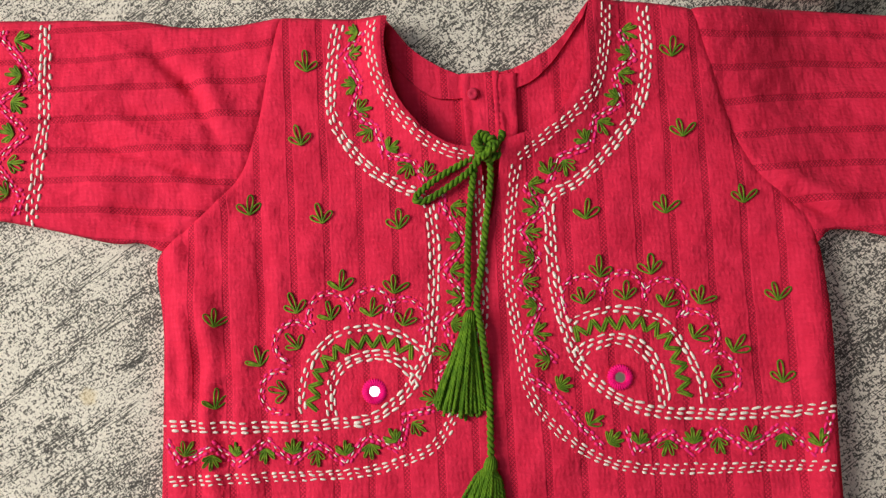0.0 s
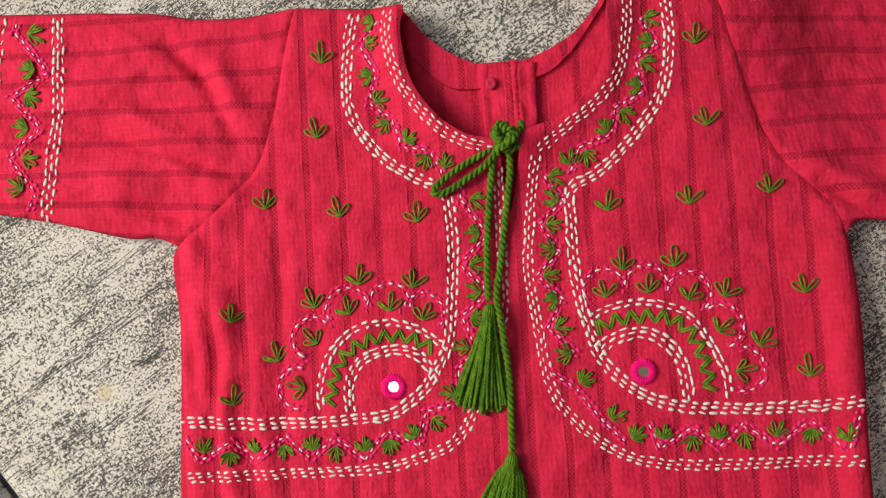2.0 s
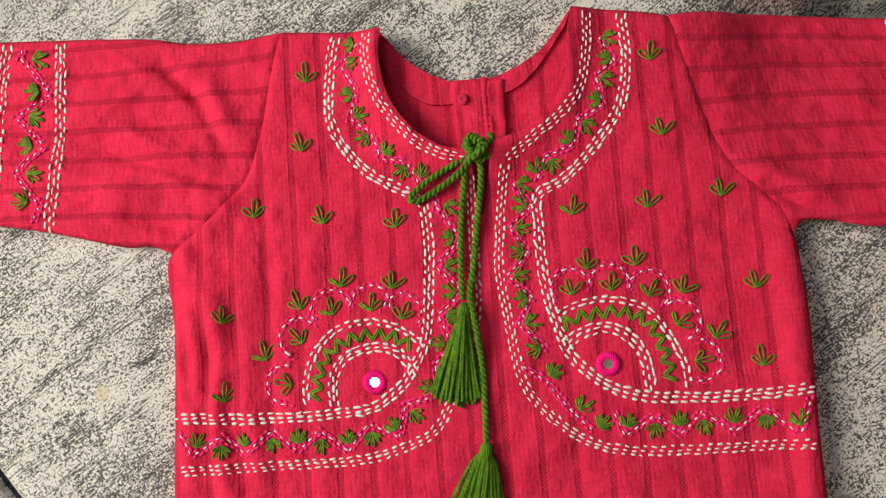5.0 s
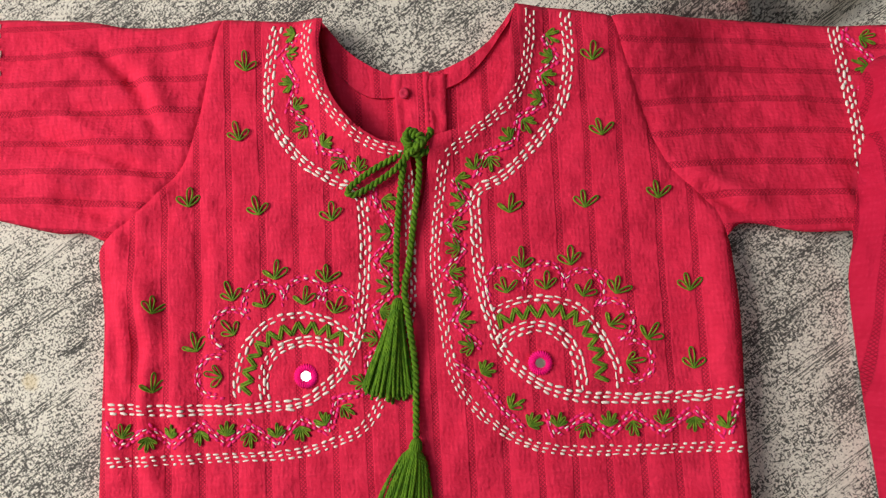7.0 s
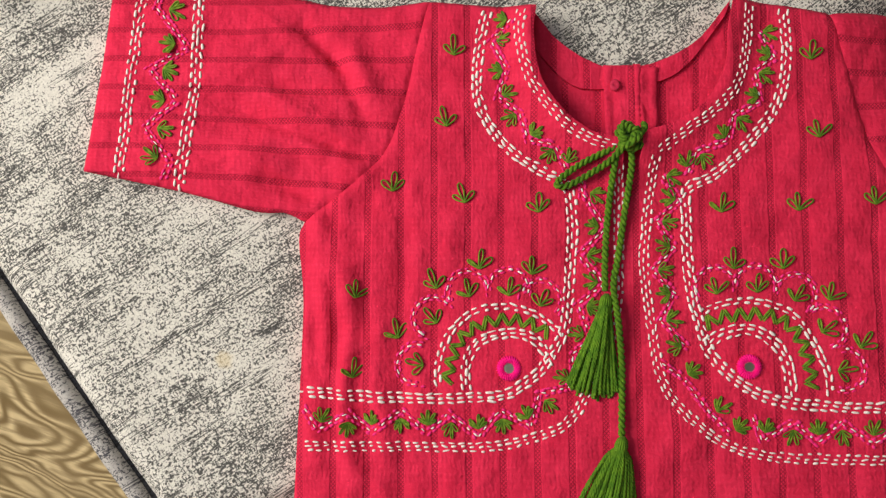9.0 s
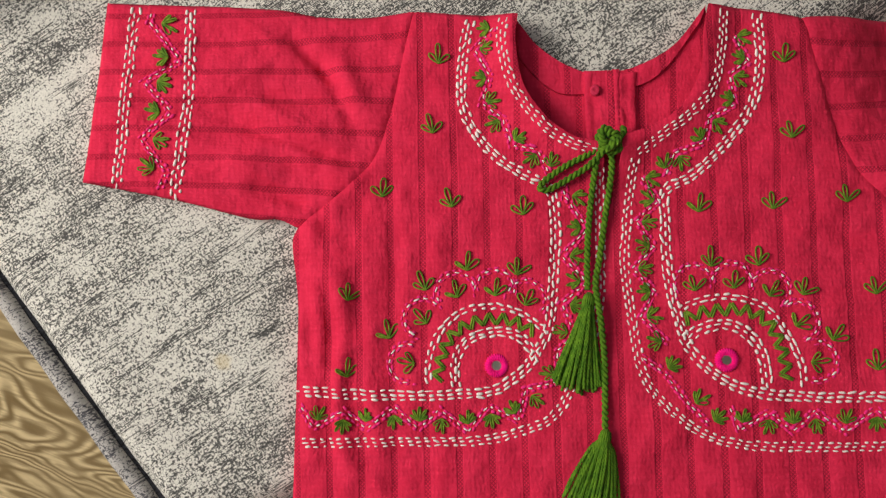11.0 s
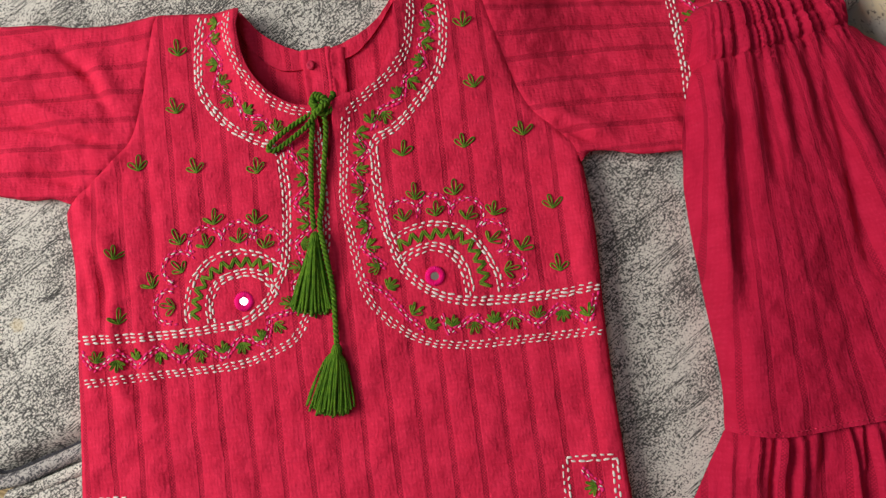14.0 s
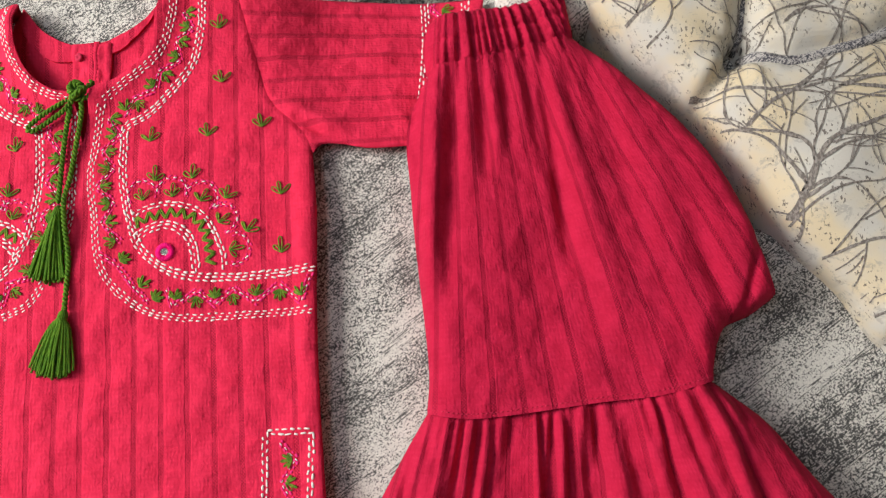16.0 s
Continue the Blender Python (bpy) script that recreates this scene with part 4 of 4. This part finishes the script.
cord("cord", [(-2, 126, 17), (-6, 112, 16), (-10, 85, 14.5), (-12, 60, 14), (-12.5, 42, 15)], "green twisted cord")
cord("cord", [(0, 126, 18), (3, 112, 16), (-1, 85, 14.5), (-5, 60, 14), (-8, 44, 15.5), (-6, 25, 17), (-4, 2, 14), (-4.5, -20, 14.5), (-5, -35, 15)], "green twisted cord")
cord("bow_loop", [(0, 124, 19), (-10, 118, 17.5), (-24, 111, 16), (-35, 103.5, 15), (-37.5, 99.5, 14.5), (-33, 98.5, 14.5), (-22, 104, 15.5), (-10, 111.5, 17), (-1, 120, 19)], "bow loop of green cord")
cord("knot", [(-5, 121, 16), (-4.5, 128, 18.5), (-1, 132.5, 19), (3, 130, 19), (3.5, 125, 20), (0, 121.5, 21), (-3.5, 124, 22), (-3, 129, 21), (1, 131, 20), (4, 127, 21), (1.5, 122, 22), (-2, 120, 20), (3, 118.5, 18), (8, 121, 17), (10, 124.5, 15.5)], "knot of green cord")

# the wraps that make the knot full
turns = np.linspace(0, math.tau, 40)
cord("knot", np.c_[0.8 + (3.7 + 1.9 * np.cos(3 * turns)) * np.cos(2 * turns), 125.5 + (4.4 + 2.0 * np.cos(3 * turns)) * np.sin(2 * turns), 20.0 + 2.0 * np.sin(3 * turns)], "knot of green cord")
cord("knot", [(-6, 117, 17), (-1, 119.5, 21.5), (4.5, 123, 22.5), (8, 128, 19), (10.5, 131, 16.5), (9, 133.5, 16)], "loose wrap of green cord")


def tassel(x, y, z, tip_l, tip_r, seed, bulge):
    """tip_l, tip_r: plan places of the tassel's lower corners, mm."""
    r = np.random.RandomState(seed)
    head_v, head_f = [], []
    d = np.array([(tip_l[0] + tip_r[0]) / 2 - x, (tip_l[1] + tip_r[1]) / 2 - y])
    ln = np.linalg.norm(d)
    d /= ln
    side = np.array([-d[1], d[0]])
    wide = abs(np.dot(np.array(tip_r) - np.array(tip_l), side))
    # head: a bound bulb of upright threads with a wrapped neck
    for k in range(16):
        a = math.tau * k / 16
        path = []
        for s, rad in ((0, 0.6), (2.0, 2.4), (5.0, 3.1), (8.0, 2.9), (9.5, 2.6)):
            q = np.array([x, y]) + d * (s - 3) + side * rad * math.cos(a)
            path.append((q[0], q[1], z + rad * 0.8 * math.sin(a)))
        tube_data(np.array(path) / 1000, 0.00062, 5, head_v, head_f)
    wrap = [(*(np.array([x, y]) + d * (4.6 + 0.22 * k) + side * 3.3 * math.cos(k * 1.1)), z + 2.7 * math.sin(k * 1.1)) for k in range(20)]
    tube_data(np.array(wrap) / 1000, 0.0006, 6, head_v, head_f)
    head = link_mesh("tassel", head_v, head_f, WOOL, tie, "full green wool tassel")
    v, f = [], []
    for k in range(52):
        u = k / 9.5 - 1 + r.normal(0, 0.04) if k < 20 else r.uniform(-0.9, 0.9)
        u = max(-1.02, min(1.02, u))
        layer = math.sqrt(max(0, 1 - u * u)) * (r.uniform(0.55, 1) if k < 20 else r.uniform(-0.3, 0.4))
        end = np.array([x, y]) + d * ln * (1 - 0.08 * u * u + r.normal(0, 0.025)) + side * u * wide / 2
        start = np.array([x, y]) + d * 3.5 + side * u * 2.4
        path = []
        for q_ in np.linspace(0, 1, 9):
            out = u * (wide / 2 - 2.4) * (q_ ** bulge - q_)
            q = start + (end - start) * q_ + side * (out + 0.45 * math.sin(7 * q_ + 2.1 * k) * q_)
            zz = z + 2.6 * layer - 3.2 * q_ * (1 - 0.5 * max(layer, 0)) + 1.6 * math.sin(math.pi * min(1, q_ * 1.2)) * max(layer, 0)
            path.append((q[0], q[1], max(zz, 13.2)))
        p3 = spline(np.array(path) / 1000, 0.0012)
        t3 = np.gradient(p3, axis=0)
        t3 /= np.linalg.norm(t3, axis=1, keepdims=True) + 1e-12
        s3 = np.cross(t3, (0.0, 0.1, 1.0))
        s3 /= np.linalg.norm(s3, axis=1, keepdims=True)
        w3 = np.cross(s3, t3)
        turn3 = np.arange(len(p3)) * 2.0 + k
        for ph in (0, math.pi):
            tube_data(p3 + 0.00050 * (np.cos(turn3 + ph)[:, None] * s3 + np.sin(turn3 + ph)[:, None] * w3), 0.00062, 5, v, f)
    tagged(link_mesh("fringe", v, f, WOOL, head, "loose twisted wool strands"), kind="stuff")


tassel(-12, 37, 15.5, (-35, -13), (-6, -15), 1, 1.05)
tassel(-5, -38, 16.0, (-30, -77), (0, -83), 2, 0.6)

# ---- the trousers ----
pants = thing("trousers", "deep crimson striped cotton trousers with gathered waist and ruffled legs", "trousers")
LEG_L = mm([(256, 120), (247, 98), (239, 70), (239, 30), (240, -9), (244, -88), (241, -122)])
LEG_SEAM = mm([(241, -122), (278, -127), (353, -122), (391, -120), (431, -112)])
LEG_R = mm([(431, -112), (433, -103), (438, -88), (446, -78), (462, -72), (479, -62)])
LEG_RISE = mm([(479, -62), (475, -35), (462, 12), (438, 60), (400, 106), (366, 138)])
BAND_LOW = mm([(366, 138), (330, 130), (302, 125), (272, 121), (256, 120)])
BAND_TOP = mm([(256, 120), (254, 140), (258, 156), (268, 165), (285, 167), (319, 169), (349, 176), (361, 177), (364, 160), (366, 138)])
RUF_L = mm([(241, -122), (220, -154), (196, -196), (165, -270)])
RUF_HEM = mm([(165, -270), (260, -276), (400, -276), (530, -262)])
RUF_R = mm([(530, -262), (508, -205), (484, -172), (464, -142), (446, -125), (431, -112)])
D = {k: spline(p) for k, p in dict(ll=LEG_L, ls=LEG_SEAM, lr=LEG_R, lt=LEG_RISE, bl=BAND_LOW, bt=BAND_TOP, rl=RUF_L, rh=RUF_HEM, rr=RUF_R).items()}
LEG_EDGES = [D[k][::2] for k in ("ll", "lr", "lt", "bt", "rl", "rh", "rr")]


def fan(P):
    y = np.clip(P[:, 1] + 0.11, -0.3, 0.30)
    return (P[:, 0] - 0.627 * y) / (1 - 2.2 * np.clip(y, -0.02, 0.30))


def over_sleeve(P, z):
    """Lifts the cloth where it lies on the sleeve."""
    on = 1 / (1 + np.exp((P[:, 0] - 0.308) / 0.005)) / (1 + np.exp((0.054 - P[:, 1]) / 0.007))
    over = np.maximum(z + 0.002, kurta_z(P) + 0.0032)
    return z * (1 - on) + over * on


CREASES = [  # from, to, width, height, in mm
    ((336, 112), (345, -25), 4.5, -4.6), ((344, 108), (372, -78), 8, 3.4), ((331, 100), (338, 20), 6, 1.8), ((325, 124), (333, 34), 3.2, -2.6), ((310, 122), (311, 52), 4, -1.9), ((318, 122), (321, 60), 4, 1.4),
    ((294, 112), (293, 38), 4, -2.6), ((302, 118), (303, 50), 5, 1.5), ((276, 116), (260, -40), 5.5, -3.4), ((266, 118), (250, -40), 6, 3.4), ((285, 112), (280, 30), 6, 1.8), ((246, 92), (243, -60), 2.6, -1.8),
    ((368, 122), (394, -20), 7, -2.0), ((381, 112), (420, -10), 10, 1.8), ((404, 60), (440, -70), 9, -1.5), ((424, -5), (444, -88), 5, -1.8), ((300, 20), (292, -100), 16, 1.6), ((325, 0), (330, -100), 14, -1.6),
    ((372, -40), (398, -112), 10, 1.2), ((321, -60), (360, -116), 9, 1.3), ((445, -84), (468, -22), 2.2, -2.4), ((352, 118), (362, 40), 4, -1.6), ((250, -30), (252, -112), 4, -1.6), ((410, -40), (424, -100), 8, 1.0)]


def gathers(a):
    w = 0.6 + 0.4 * np.sin(a * 47 + 1.0)
    return w * np.sin(math.tau * a / 0.024 + 2.2 * np.sin(a * 71)) + 0.55 * np.sin(math.tau * a / 0.0135 + 2.6 * np.sin(a * 53 + 2)) + 0.3 * np.sin(math.tau * a / 0.0078 + 2 * np.sin(a * 90))


def leg_z(P):
    d = distance(P, LEG_EDGES)
    a = fan(P)
    line = np.array(BAND_LOW)[::-1]
    lift = P[:, 1] - np.interp(P[:, 0], line[:, 0], line[:, 1])
    below = np.clip(-lift, 0, 1)
    z = 0.003 + (0.0225 + 0.014 / (1 + np.exp((0.385 - P[:, 0]) / 0.018)) / (1 + np.exp((P[:, 1] - 0.06) / 0.02))) * (1 - np.exp(-d / 0.0042))
    soft = np.clip(d / 0.008, 0.3, 1)
    z += soft * 0.0030 * (0.06 * np.exp(-below / 0.045) + 0.94 * np.exp(-below / 0.013)) * gathers(a)
    z += soft * 0.0012 * np.exp(-(np.clip(lift, 0, 1) / 0.05)) * (lift > 0) * gathers(a * 1.45 + 0.15 * lift)
    z += soft * 0.0012 * (0.5 - np.sqrt(np.abs(waves(P, 0.08, 33)))) * np.clip(below / 0.03, 0, 1)
    z += soft * (0.0009 * waves(P, 0.07, 31) + 0.0003 * waves(P, 0.022, 32)) + soft * 0.00012 * np.cos(math.tau * (a - 0.2575) / 0.01895)
    z -= 0.0016 * np.exp(-(lift / 0.0024) ** 2) + 0.0018 * np.exp(-((lift - 0.017) / 0.0022) ** 2)
    for p, q, w, h in CREASES:
        z += soft * ridge(P, p, q, 1.25 * w, 1.7 * h)
    s = distance(P, [D["ls"][::2]])
    z += 0.0012 * np.exp(-(s / 0.005) ** 2)
    return over_sleeve(P, np.maximum(z, 0.002))


def leg_uv(P):
    return np.c_[(fan(P) - 0.267) / 0.01895, P[:, 1] / 0.01895]


def ruffle_z(P):
    d = distance(P, [D[k][::2] for k in ("rl", "rh", "rr")])
    s = distance(P, [D["ls"][::2]])
    drop = np.clip(-0.118 - P[:, 1], 0, 1)
    b = (P[:, 0] - 0.335) / (1 + 3.4 * drop)
    # folds start at uneven places along the seam, lean, and some die out on the way down
    g = 0.0
    r = np.random.RandomState(5)
    at = -0.098
    while at < 0.100:
        wide = r.uniform(0.0030, 0.0085)
        end = r.choice((0.035, 0.07, 0.16, 0.20))
        lean = r.normal(0, 0.06)
        line = b - at - lean * drop - 0.0012 * np.sin(drop * 60 + 9 * r.rand())
        spread = wide * (0.70 + 2.2 * drop)
        hgt = r.uniform(0.6, 1.2) * np.exp(-(drop / end) ** 2)
        g = g + hgt * np.exp(-(line / spread) ** 2) - 0.75 * hgt * np.exp(-((line - 1.5 * spread) / (0.55 * spread)) ** 2)
        at += wide * r.uniform(1.1, 2.9)
    g = g + 0.65 * np.exp(-s / 0.026) * np.sin(math.tau * b / 0.0088 + 2.6 * np.sin(b * 97 + 1)) * (0.6 + 0.4 * np.sin(b * 59))
    soft = np.clip(d / 0.010, 0.1, 1)
    z = 0.003 + (0.0185 + 0.020 / (1 + np.exp((0.385 - P[:, 0]) / 0.018))) * (1 - np.exp(-d / 0.007)) + soft * g * (0.0030 + 0.0032 * (1 - np.exp(-s / 0.020)))
    z += soft * (0.0016 * waves(P, 0.045, 41) + 0.0005 * waves(P, 0.018, 42)) - 0.0016 * np.exp(-(s / 0.002) ** 2)
    return np.maximum(z, 0.0018)


def ruffle_uv(P):
    drop = np.clip(-0.118 - P[:, 1], 0, 1)
    return np.c_[(P[:, 0] - 0.335) / (1 + 3.4 * drop) * 1.5 / 0.019, P[:, 1] / 0.019]


def run_on(*keys):
    return np.concatenate([D[k.strip("-")][::-1][:-1] if k.startswith("-") else D[k][:-1] for k in keys])


leg = sheet("leg_panel", run_on("ll", "ls", "lr", "lt", "bl"), leg_z, leg_uv, DEEP_COTTON, pants, 0.0022)
sheet("waistband", run_on("-bl", "-bt"), leg_z, lambda P: leg_uv(P) + (0.5, 0), DEEP_COTTON, pants, 0.0018, label="elastic gathered waistband")
sheet("ruffle", run_on("rl", "rh", "rr", "-ls"), ruffle_z, ruffle_uv, DEEP_COTTON, pants, 0.0022, label="gathered ruffle below the knee seam")

# topstitching above the ruffle seam
pos, t = even(shifted(D["ls"], -0.003), 0.0032)
v, f = [], []
zs = leg_z(pos) + 0.0001
for p, q, zz in zip(pos, t, zs):
    tube_data(np.array([(*(p - q * 0.0009), zz), (*p, zz + 0.0002), (*(p + q * 0.0009), zz)]), 0.00028, 5, v, f)
tagged(link_mesh("topstitch", v, f, RED, leg, "red topstitching"), kind="stuff")
